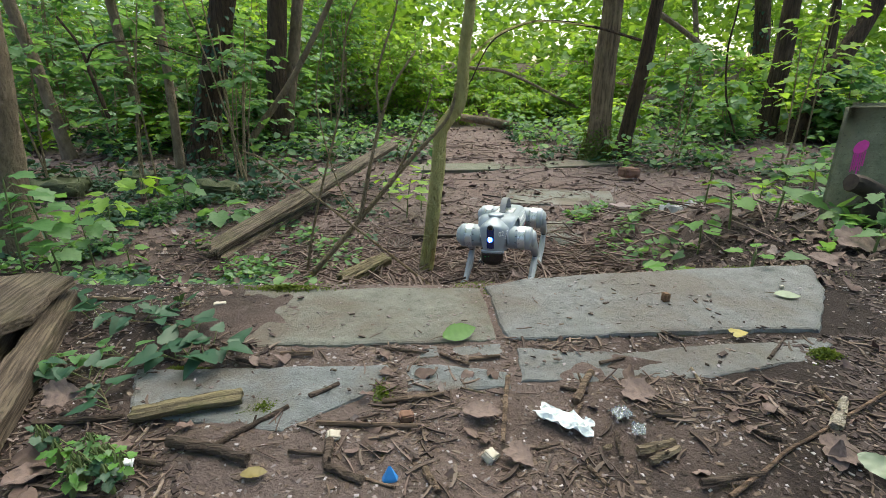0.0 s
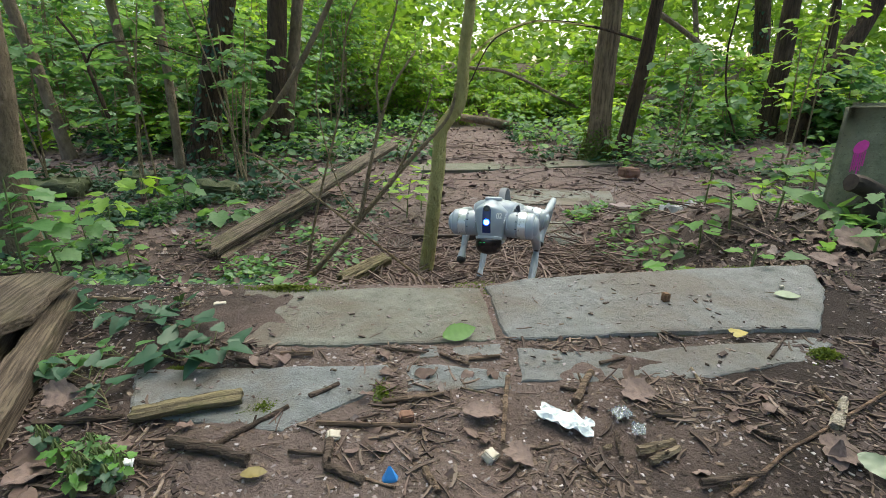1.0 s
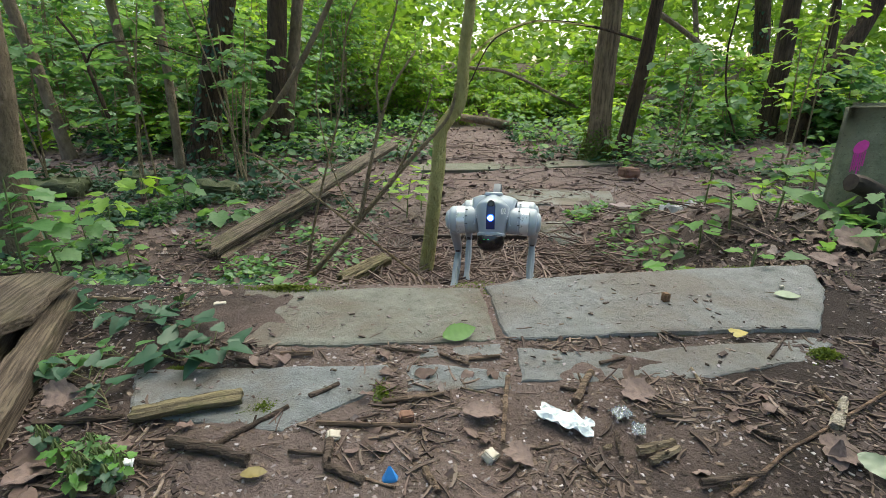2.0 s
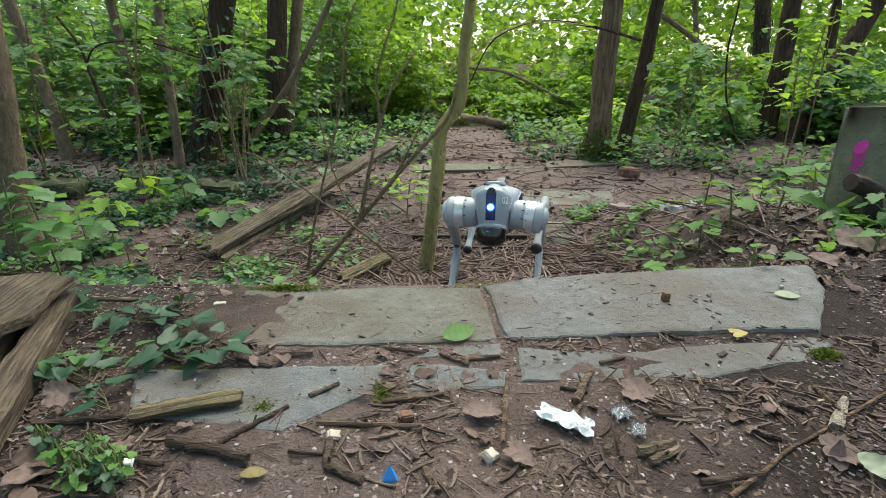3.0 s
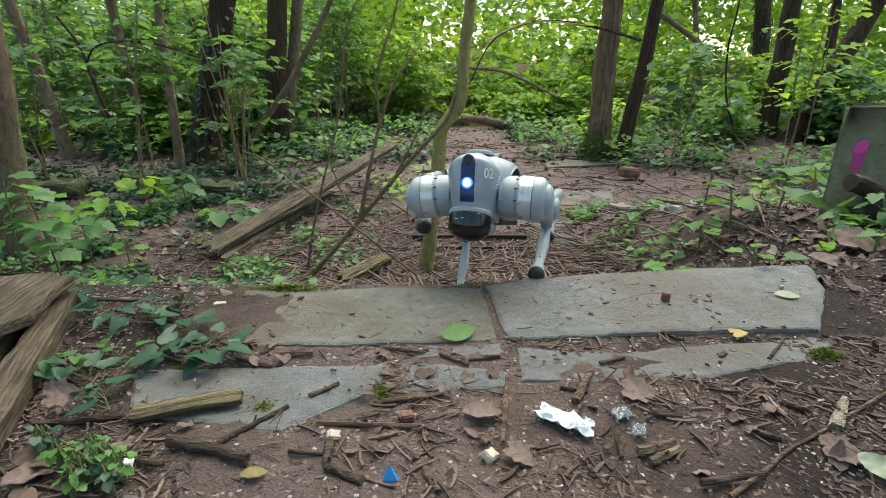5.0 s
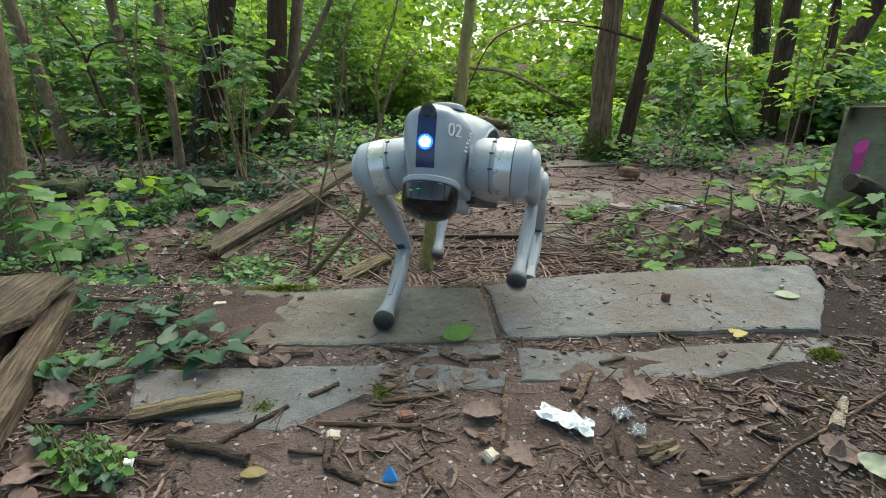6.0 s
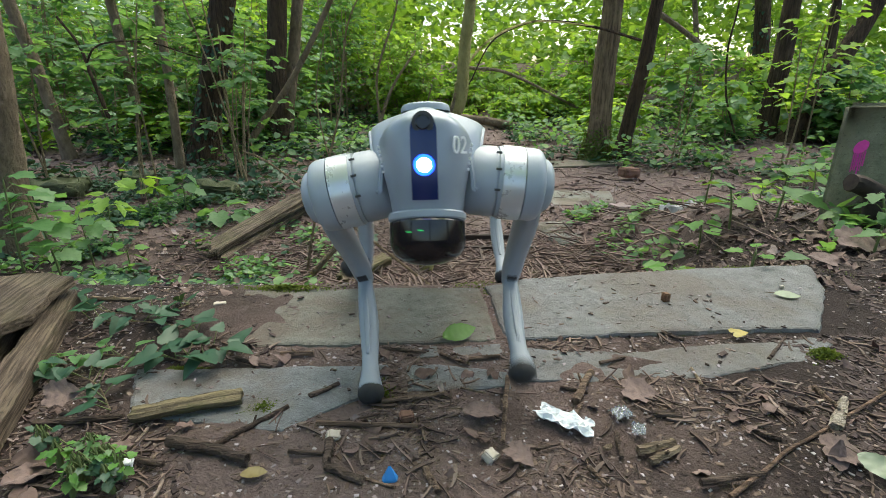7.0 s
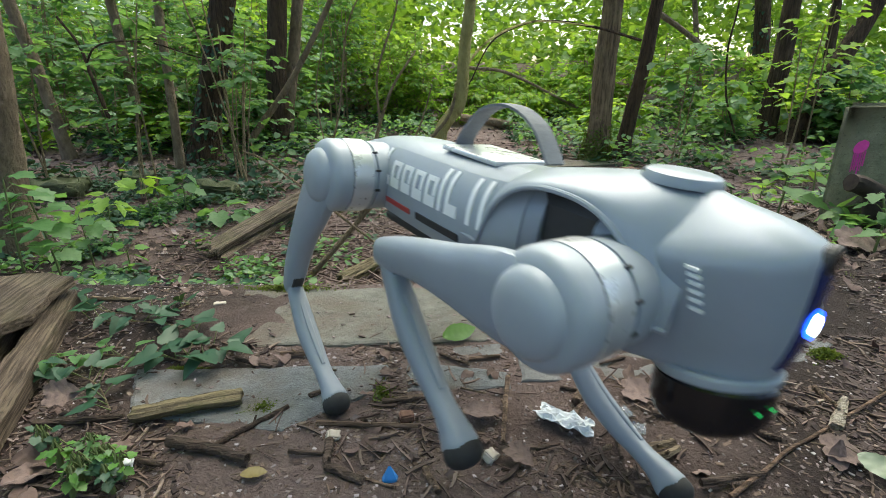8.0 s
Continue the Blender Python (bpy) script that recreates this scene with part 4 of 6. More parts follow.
crumpled("paper_scrap", "crumpled white paper scrap on the soil", "paper", (0.072, 0.030), pose(0.158, 0.532, 0.006, 0, 0, -32), M_PAPER, 1.7)
crumpled("plastic_scrap", "clear crinkled plastic scrap on the soil", "plastic", (0.026, 0.022), pose(0.235, 0.546, 0.006, 0, 0, 20), M_GLASS, 4.7)
crumpled("plastic_scrap", "small clear plastic piece on the soil", "plastic", (0.020, 0.016), pose(0.247, 0.515, 0.006, 0, 0, 70), M_GLASS, 6.7)
crumpled("foil_scrap", "pale grey sheet lying in the leaf litter", "litter", (0.22, 0.14), pose(1.162, 2.293, -0.195, 0, 0, 20), M_FOIL, 9.1)
_b = Buf().add([(-0.009, -0.006, 0), (0.009, -0.006, 0), (0.009, 0.004, 0.002), (-0.009, 0.004, 0.002), (-0.0012, 0.002, 0.019), (0.0012, 0.002, 0.019)], [(0, 1, 5, 4), (2, 3, 4, 5), (1, 2, 5), (3, 0, 4), (0, 3, 2, 1)])
thing("plastic_piece", "small bright blue plastic wedge on the soil", "plastic", mesh=_b.mesh("plastic_piece", M_BLUE, False), at=pose(-0.059, 0.437, 0.001, 0, 0, 8))


def rusty_grate():
    root = thing("iron_grate", "rusty iron grate and angle bars in the hollow", "grate", at=pose(0, 0, -0.466))
    for k in range(2):
        part("angle_bar", rounded_box(0.80 - 0.15 * k, 0.018, 0.035, 0.003, (0.10 + 0.05 * k, 2.52 + 0.16 * k, 0.005 + 0.012 * k)), M_RUST, root, smooth=False)
    for k in range(9):
        part("grate_bar", rounded_box(0.006, 0.13, 0.012, 0.002, (-0.30 + 0.018 * k, 2.60, 0.012)), M_RUST, root, smooth=False)


rusty_grate()

STICKS = [
    ("brown", [(-0.164, 0.53), (-0.032, 0.524)], 0.0035),
    ("dark", [(-0.138, 0.493), (-0.132, 0.452), (-0.088, 0.43)], 0.0062),
    ("brown", [(-0.085, 0.574), (0.001, 0.591)], 0.0041),
    ("dark", [(-0.334, 0.493), (-0.285, 0.483), (-0.227, 0.463)], 0.0072),
    ("dark", [(-0.276, 0.486), (-0.243, 0.527), (-0.209, 0.563)], 0.0041),
    ("dark", [(-0.432, 0.483), (-0.322, 0.456)], 0.0050),
    ("brown", [(0.096, 0.633), (0.073, 0.493)], 0.0036),
    ("brown", [(0.182, 0.574), (0.223, 0.644)], 0.0057),
    ("dark", [(-0.186, 0.585), (-0.151, 0.616)], 0.0039),
    ("dark", [(0.275, 0.549), (0.313, 0.542)], 0.0056),
    ("red", [(0.306, 0.412), (0.419, 0.483), (0.627, 0.595)], 0.0027),
    ("dark", [(0.284, 0.43), (0.361, 0.443)], 0.0040),
    ("brown", [(0.041, 0.683), (0.091, 0.691)], 0.0037),
    ("dark", [(-0.097, 0.717), (-0.027, 0.703)], 0.0028),
    ("brown", [(-0.26, 0.696), (-0.208, 0.698)], 0.0044),
    ("dark", [(0.244, 0.673), (0.289, 0.688)], 0.0029),
    ("dark", [(0.367, 0.784), (0.407, 0.741)], 0.0038),
    ("pale", [(0.375, 0.612), (0.381, 0.659)], 0.0024),
    ("pale", [(0.233, 0.478), (0.281, 0.493)], 0.0059),
    ("pale", [(0.24, 0.46), (0.284, 0.484)], 0.0051),
    ("white", [(0.494, 0.518), (0.554, 0.578)], 0.0059),
    ("white", [(0.504, 0.518), (0.554, 0.573)], 0.0035),
    ("brown", [(-0.021, 0.449), (-0.005, 0.412)], 0.0042),
    ("dark", [(-0.527, 0.527), (-0.418, 0.54)], 0.0052),
    ("dark", [(-0.185, 0.479), (-0.142, 0.475)], 0.0030),
    ("brown", [(0.133, 0.552), (0.166, 0.535), (0.19, 0.57)], 0.0033),
    ("pale", [(0.203, 0.488), (0.193, 0.483)], 0.0035),
    ("dark", [(0.218, 0.513), (0.21, 0.469)], 0.0031),
    ("brown", [(0.167, 0.456), (0.181, 0.427)], 0.0029),
    ("pale", [(-0.697, 0.899), (-0.594, 0.886)], 0.0047),
    ("brown", [(-0.091, 0.439), (-0.052, 0.422)], 0.0021),
    ("dark", [(0.113, 0.483), (0.142, 0.493)], 0.0023),
    ("brown", [(-0.004, 0.699), (0.04, 0.667)], 0.0032),
    ("dark", [(0.515, 0.683), (0.588, 0.754)], 0.0028),
    ("dark", [(0.168, 0.608), (0.205, 0.595)], 0.0030),
    ("brown", [(0.534, 0.608), (0.531, 0.54)], 0.0036),
    ("dark", [(0.389, 0.513), (0.412, 0.493)], 0.0040),
    ("dark", [(0.465, 0.57), (0.487, 0.552)], 0.0048),
    ("pale", [(0.025, 0.608), (0.061, 0.595)], 0.0017),
    ("dark", [(-0.326, 0.683), (-0.264, 0.659)], 0.0039),
]


def lay_sticks():
    words = dict(brown="brown barky twig", dark="dark damp twig", red="long reddish-brown dry stalk", pale="pale split piece of stick", white="bleached splintered stick")
    for i, (c, pts, r) in enumerate(STICKS):
        rng = random.Random(i)
        line = []
        for k in range(len(pts) - 1):
            a, b = Vector(pts[k]), Vector(pts[k + 1])
            for s in range(6):
                q = a.lerp(b, s / 6)
                line.append((q.x + rng.uniform(-1, 1) * r * 0.25, q.y + rng.uniform(-1, 1) * r * 0.25, max(ground_z(q.x, q.y), 0.002) + r * 0.8))
        q = Vector(pts[-1])
        line.append((q.x, q.y, max(ground_z(q.x, q.y), 0.002) + r * 0.9))
        n = len(line)
        b = Buf().tube(line, [r * (1.05 - 0.3 * k / n + 0.07 * rng.uniform(-1, 1)) for k in range(n)], 5 if c in ("pale", "white") else 9, 0.16)
        if len(pts) > 1 and r > 0.003:
            k = n // 2
            p = Vector(line[k])
            b.tube([p, p + Vector((rng.uniform(-1, 1), rng.uniform(-1, 1), 0.6)) * r * 3], [r * 0.5, r * 0.3], 5)
        length = "short" if (Vector(pts[0]) - Vector(pts[-1])).length < 0.07 else "long"
        thing("stick", (words[c] + " lying on the bare soil") if c in ("red", "white") else length + " " + words[c] + " lying on the soil", "stick", "loose sticks", mesh=b.mesh("stick", M_STICK[c], c not in ("pale", "white")))


lay_sticks()


def blade(kind, size, curl, seed):
    """One curled leaf with a raised midrib, side veins and a ragged rim; base at the origin along +x."""
    rng = random.Random(seed)
    v, _ = SHAPES[kind]
    n = {"palm": 12, "small": 6, "ivy": 8, "oval": 7}[kind]
    line = [Vector((p[0], p[1])) for p in v[:n]]
    rim = []
    for i in range(n - 1):
        for k in range(4):
            rim.append(line[i].lerp(line[i + 1], k / 4))
    rim.append(line[-1])
    bend, roll, twist = rng.uniform(0.3, 1.0) * curl, rng.uniform(0.5, 1.2) * curl, rng.uniform(-0.6, 0.6) * curl
    verts, faces, across = [], [], 4
    for i, p in enumerate(rim):
        for j in range(-across, across + 1):
            q = j / across
            x = (i / (len(rim) - 1)) * (1 - abs(q)) + p.x * abs(q)
            y = p.y * q * (1 + 0.05 * rng.uniform(-1, 1) * abs(q))
            z = roll * 1.1 * y * y - bend * 0.5 * x * x + twist * x * y + 0.05 * abs(y) + 0.012 * math.sin(x * 38 - abs(y) * 30) * abs(q) * (1 - abs(q)) * 2
            z += curl * 0.10 * noise.noise(Vector((x * 5, y * 5, seed * 3.7)))
            verts.append((x * size, y * size, z * size))
    w = 2 * across + 1
    for i in range(len(rim) - 1):
        for j in range(w - 1):
            faces.append((i * w + j, i * w + j + 1, (i + 1) * w + j + 1, (i + 1) * w + j))
    return Buf().add(verts, faces)


def single_leaf(label, x, y, z, size, yaw, mat, kind="oval", tilt=0.0, roll=0.0, curl=0.3, seed=1):
    root = thing("fallen_leaf", label, "leaf", "fallen leaves", at=pose(x, y, z, roll, tilt, yaw))
    part("leaf_blade", blade(kind, size, curl, seed), mat, root)
    part("leaf_stalk", Buf().tube([(0.02 * size, 0, 0.002), (-0.15 * size, 0.03 * size, 0.001), (-0.32 * size, 0.0, 0.002)], [0.0009, 0.0007, 0.0006], 5), M_STALK_DRY, root)
    return root


single_leaf("fresh green leaf standing on the kerb stone", -0.002, 0.742, 0.010, 0.064, 22, M_LEAF_FRESH, "oval", -6, 22, 0.1, 1)
single_leaf("yellow leaf lying on the paving stone", 0.497, 0.754, 0.010, 0.030, 10, M_LEAF_YELLOW, "ivy", -4, 12, 0.2, 2)
single_leaf("pale silvery leaf lying on the slab", 0.665, 0.913, 0.0125, 0.050, -12, M_LEAF_PALE, "oval", 0, 8, 0.1, 3)
single_leaf("large grey curled dead leaf", 0.025, 0.550, 0.010, 0.054, -5, M_LITTER, "oval", -5, 5, 0.4, 4)
single_leaf("flat reddish-brown dead leaf on soil", 0.257, 0.599, 0.008, 0.050, -15, M_LITTER, "palm", 0, 10, 0.3, 25)
single_leaf("dark crumpled dead leaf", 0.078, 0.479, 0.010, 0.036, -40, M_LITTER, "palm", 0, 0, 0.4, 6)
single_leaf("big grey-brown curled dead leaf", 0.453, 0.479, 0.012, 0.046, -20, M_LITTER, "palm", 0, 10, 0.5, 7)
single_leaf("pale curled dead leaf", 0.480, 0.465, 0.014, 0.048, -60, M_LEAF_PALE, "oval", 0, 30, 0.4, 8)
single_leaf("big grey curled dead leaf", -0.491, 0.452, 0.016, 0.056, 20, M_LITTER, "oval", 0, 20, 1.1, 19)
single_leaf("withered grey dead leaf", -0.475, 0.417, 0.014, 0.058, 50, M_LITTER, "oval", 0, 10, 1.0, 24)
single_leaf("small yellow-brown dead leaf on soil", -0.229, 0.443, 0.004, 0.030, 15, M_LEAF_OCHRE, "oval", 0, 0, 0.3, 11)
single_leaf("brown curled dead leaf", -0.523, 0.552, 0.03, 0.04, 20, M_LITTER, "palm", 0, 40, 0.6, 12)
single_leaf("curled dead leaf by the post", 1.024, 1.221, 0.03, 0.10, -20, M_LITTER, "palm", 0, 20, 0.5, 15)
single_leaf("grey dead leaf on the bank", 0.873, 1.119, 0.02, 0.09, -40, M_LITTER, "oval", 0, 15, 0.5, 16)


# ================= litter =================
def batch(name, label, category, verts, faces, pos, scale, yaw, tilt, mat, jitter=0.0, seed=0):
    """Many small pieces of one kind in one mesh."""
    v, f = np.array(verts, float), np.array(faces)
    n = len(pos)
    g = np.random.default_rng(seed)
    base = np.repeat(v[None], n, 0) * (1 + g.normal(0, jitter, (n, len(v), 1)))
    base = base * np.asarray(scale)[:, None, :]
    ct, st = np.cos(tilt)[:, None], np.sin(tilt)[:, None]
    x, y, z = base[..., 0] * ct - base[..., 2] * st, base[..., 1], base[..., 0] * st + base[..., 2] * ct
    c, s = np.cos(yaw)[:, None], np.sin(yaw)[:, None]
    pts = np.stack([x * c - y * s, x * s + y * c, z], -1) + np.asarray(pos)[:, None, :]
    idx = (f[None] + (np.arange(n) * len(v))[:, None, None]).reshape(-1)
    k = f.shape[1]
    me = bpy.data.meshes.new(name)
    me.vertices.add(n * len(v))
    me.vertices.foreach_set("co", pts.reshape(-1).astype(np.float32))
    me.loops.add(len(idx))
    me.loops.foreach_set("vertex_index", idx.astype(np.int32))
    me.polygons.add(len(idx) // k)
    me.polygons.foreach_set("loop_start", np.arange(0, len(idx), k, dtype=np.int32))
    me.polygons.foreach_set("use_smooth", [False] * (len(idx) // k))
    me.update(calc_edges=True)
    me.validate()
    me.materials.append(mat)
    return thing(name, label, category, kind="stuff", mesh=me)


BOX_V = [(-.5, -.5, -.5), (.5, -.35, -.5), (.5, .4, -.4), (-.5, .5, -.5), (-.5, -.4, .4), (.5, -.3, .3), (.5, .3, .4), (-.5, .45, .5)]
BOX_F = [(0, 3, 2, 1), (4, 5, 6, 7), (0, 1, 5, 4), (1, 2, 6, 5), (2, 3, 7, 6), (3, 0, 4, 7)]
TWIG_V = [(x, (0.5 if k in (1, 2) else -0.5) * w + bend, (0.5 if k > 1 else -0.5) * w) for x, w, bend in ((-.5, 1, 0), (-.15, .95, .4), (.2, .8, .25), (.5, .55, -.35)) for k in range(4)]
TWIG_F = [(i * 4 + k, i * 4 + (k + 1) % 4, i * 4 + 4 + (k + 1) % 4, i * 4 + 4 + k) for i in range(3) for k in range(4)] + [(3, 2, 1, 0), (12, 13, 14, 15)]


def on_slab(x, y):
    return (-0.46 < x < 0.08 and 0.735 < y < 0.965) or (0.1 < x < 0.82 and 0.765 < y < 0.99 + 0.08 * x) or (-0.44 < x < -0.10 and 0.545 < y < 0.655 and y > 0.52 + 0.35 * max(0.0, x + 0.2)) or (0.12 < x < 0.55 and 0.635 < y < 0.705)


def spread(n, x0, x1, y0, y1, seed, lift=0.0, keep=None, slab=1.0):
    """n places on the ground inside a rectangle, thinned on the slabs and outside keep."""
    g = np.random.default_rng(seed)
    out = []
    while len(out) < n:
        x, y = g.uniform(x0, x1), g.uniform(y0, y1)
        if keep is not None and g.random() > keep(x, y):
            continue
        z = ground_z(x, y)
        if on_slab(x, y):
            if g.random() > slab:
                continue
            z = 0.0075 if y < 0.72 or x < 0.09 else 0.0105
        out.append((x, y, z + lift))
    return np.array(out)


def trail(x, y):
    """How bare the ground is: 1 on the trodden path and hollow, 0 in the undergrowth."""
    a, b = Vector((-1.23, 2.4)), Vector((-0.47, 4.6))
    u = max(0.0, min(1.0, (Vector((x, y)) - a).dot(b - a) / (b - a).length_squared))
    if (Vector((x, y)) - a.lerp(b, u)).length < 0.30:
        return 1.0
    c = 0.52 + 0.02 * (y - 6)
    w = 1.05 - 0.75 * smooth(3.6, 5.6, y)
    return 1 - smooth(w * 0.75, w * 1.35, abs(x - c))


def litter():
    g = np.random.default_rng(11)

    def scales(n, lo, hi, thin):
        L = g.uniform(lo, hi, n) ** 1.0
        return np.stack([L, L * g.uniform(*thin, n), L * (g.uniform(thin[0] * 0.3, thin[1] * 0.4, n) if thin[1] > 0.3 else g.uniform(thin[0] * 0.8, thin[1] * 0.8, n))], 1)

    def put(name, label, cat, kind, n, rect, size, thin, mat, seed, slab=0.04, keep=None, tilt=0.15, lift=0.0):
        p = spread(n, *rect, seed, lift, keep, slab)
        v, f = (BOX_V, BOX_F) if kind == "box" else (TWIG_V, TWIG_F)
        batch(name, label, cat, v, f, p, scales(n, *size, thin), g.uniform(0, 6.28, n), g.normal(0, tilt, n), mat, 0.15 if kind == "box" else 0.0, seed)
    clump = lambda x, y: 0.15 + 0.85 * smooth(-0.15, 0.35, noise.noise(Vector((x * 6, y * 6, 2.0))))
    put("wood_chips", "brown crumbs of bark and wood on the soil", "litter", "box", 13000, (-1.0, 1.2, 0.30, 0.98), (0.002, 0.011), (0.25, 0.7), M_CHIP, 21, 0.03, clump)
    put("soil_crumbs", "small dark crumbs of soil", "litter", "box", 7000, (-0.8, 0.95, 0.30, 0.80), (0.0015, 0.006), (0.5, 1.0), M_DIRT, 22, 0.02)
    put("humus_crumbs", "dark damp humus crumbs on the bank", "litter", "box", 5000, (0.34, 1.25, 0.34, 0.80), (0.003, 0.016), (0.3, 0.8), M_HUMUS, 29, 0.02, lambda x, y: smooth(0.34, 0.55, x) * smooth(-0.25, 0.1, noise.noise(Vector((x * 7, y * 7, 8.0)))))
    put("humus_crumbs", "dark damp humus crumbs under the ivy", "litter", "box", 3500, (-0.95, -0.28, 0.34, 0.95), (0.003, 0.014), (0.3, 0.8), M_HUMUS, 30, 0.02, lambda x, y: smooth(-0.2, 0.1, noise.noise(Vector((x * 7, y * 7, 5.0)))))
    put("humus_crumbs", "dark humus and leaf crumbs behind the slab", "litter", "box", 3000, (0.74, 1.6, 0.75, 1.7), (0.004, 0.018), (0.3, 0.8), M_HUMUS, 36, 0.02)
    put("gravel", "small pale grit on the soil", "gravel", "box", 6500, (-0.9, 1.1, 0.30, 1.0), (0.002, 0.006), (0.6, 1.0), M_PEBBLE, 23, 0.10)
    put("small_twigs", "small broken twigs on the bank", "twigs", "twig", 1500, (-0.9, 1.3, 0.32, 1.3), (0.008, 0.042), (0.03, 0.08), M_STRAW, 24, 0.03, lambda x, y: clump(x, y) * (1 - 0.65 * smooth(0.3, 0.6, x) * (1 - smooth(0.8, 1.0, y))), 0.1, 0.003)
    put("small_twigs", "dark short twigs on the bank", "twigs", "twig", 700, (-0.9, 1.1, 0.32, 0.8), (0.010, 0.038), (0.07, 0.14), M_CHIP, 25, 0.04, clump, 0.1, 0.003)
    put("dry_twigs", "tangle of dry twigs in the hollow", "twigs", "twig", 3600, (-1.4, 1.2, 1.5, 3.0), (0.05, 0.34), (0.010, 0.032), M_STRAW, 26, 0, lambda x, y: 0.04 + 0.96 * math.exp(-((x + 0.1) / 0.6) ** 2 - ((y - 2.25) / 0.35) ** 2), 0.12, 0.012)
    put("dry_twigs", "dry twigs scattered over the woodland floor", "twigs", "twig", 2000, (-4.0, 3.5, 2.6, 7.5), (0.06, 0.4), (0.010, 0.03), M_STRAW, 27, 0, None, 0.1, 0.01)
    put("bark_chips", "bark chips and crumbs in the hollow", "litter", "box", 5000, (-1.6, 1.6, 1.1, 4.2), (0.008, 0.045), (0.2, 0.6), M_CHIP, 28, 0, None, 0.25)

    def leaves(n, rect, size, seed, kind, keep=None, slab=0.03, curl=0.7, mat=None, label="brown curled dead leaves on the ground"):
        p = spread(n, *rect, seed, 0.004, keep, slab)
        me = leaf_mesh("leaf_litter", mat or M_LITTER, kind, p, g.uniform(*size, n), g.uniform(0, 6.28, n), g.normal(0, 0.22, n), g.normal(0, 0.25, n), curl, seed)
        thing("leaf_litter", label, "leaf litter", kind="stuff", mesh=me)
    leaves(420, (-0.9, 1.3, 0.32, 1.3), (0.010, 0.036), 31, "oval", clump)
    leaves(3400, (-2.2, 1.9, 1.15, 3.4), (0.015, 0.055), 32, "oval")
    leaves(900, (-2.2, 1.9, 1.15, 3.4), (0.02, 0.055), 33, "palm")
    leaves(5200, (-5, 5, 3.2, 9), (0.03, 0.075), 34, "small")
    leaves(420, (0.78, 1.6, 0.6, 1.7), (0.012, 0.042), 35, "oval", None, 0.0, 0.8)


litter()

# ================= low plants =================


def low_cover():
    g = np.random.default_rng(8)

    def cover(n, rect, size, seed, kind, mat, keep, lift, label, name="ground_ivy", tl=0.35):
        p = spread(n, *rect, seed, 0.0, keep, 0.0)
        p[:, 2] += g.uniform(0.2, 1.0, n) * lift
        me = leaf_mesh(name, mat, kind, p, g.uniform(*size, n), g.uniform(0, 6.28, n), g.normal(0.1, tl, n), g.normal(0, tl, n), 0.15, seed)
        thing(name, label, "ground cover", kind="stuff", mesh=me)
    patch = lambda x, y: (1 - trail(x, y)) * smooth(-0.25, 0.25, noise.noise(Vector((x * 1.3, y * 1.3, 5.0))))
    verge = lambda x, y: patch(x, y) * (1 - (1 - smooth(4.5, 5.3, y)) * (1 - smooth(2.1, 2.7, x)))
    cover(5200, (-3.0, -0.35, 1.15, 4.2), (0.02, 0.05), 41, "ivy", M_LEAF_IVY, lambda x, y: smooth(-0.1, 0.35, noise.noise(Vector((x * 2.4, y * 2.4, 1.0)))) * (1 - 0.85 * trail(x, y)), 0.05, "dark green ivy leaves on the woodland floor")
    cover(2600, (-2.6, -0.3, 1.05, 3.6), (0.018, 0.045), 47, "small", M_LEAF_DEEP, lambda x, y: smooth(0.0, 0.4, noise.noise(Vector((x * 2.9, y * 2.9, 4.0)))) * (1 - 0.85 * trail(x, y)), 0.07, "small green weeds on the woodland floor", "weeds")
    cover(6500, (-6.5, -0.2, 3.6, 10), (0.04, 0.09), 42, "ivy", M_LEAF_IVY, patch, 0.14, "dark green ivy under the trees")
    cover(6500, (0.9, 7.5, 3.2, 10), (0.035, 0.08), 43, "ivy", M_LEAF_IVY, verge, 0.12, "green ivy and weeds under the trees")
    cover(4500, (0.9, 7.5, 3.8, 10), (0.05, 0.10), 48, "small", M_LEAF_DEEP, verge, 0.30, "green weeds along the path", "weeds")
    cover(2200, (-4.5, -0.1, 4.6, 9), (0.05, 0.10), 49, "small", M_LEAF_DEEP, patch, 0.25, "green weeds along the path", "weeds")
    cover(900, (0.8, 2.2, 1.2, 3.2), (0.02, 0.06), 44, "ivy", M_LEAF_DEEP, lambda x, y: smooth(0.0, 0.4, noise.noise(Vector((x * 3, y * 3, 9.0)))), 0.06, "low green weeds by the stone post", "weeds")
    cover(3000, (-0.5, 0.9, 0.93, 1.25), (0.002, 0.004), 45, "small", M_MOSS, lambda x, y: smooth(0.1, 0.4, noise.noise(Vector((x * 7, y * 7, 3.0)))), 0.004, "tiny bright moss leaves along the kerb", "moss", 0.6)
    cover(1500, (-0.55, -0.15, 0.50, 0.66), (0.0015, 0.0035), 46, "small", M_MOSS, lambda x, y: smooth(0.25, 0.5, noise.noise(Vector((x * 9, y * 9, 6.0)))), 0.003, "tiny moss tufts between the stones", "moss", 0.6)


low_cover()


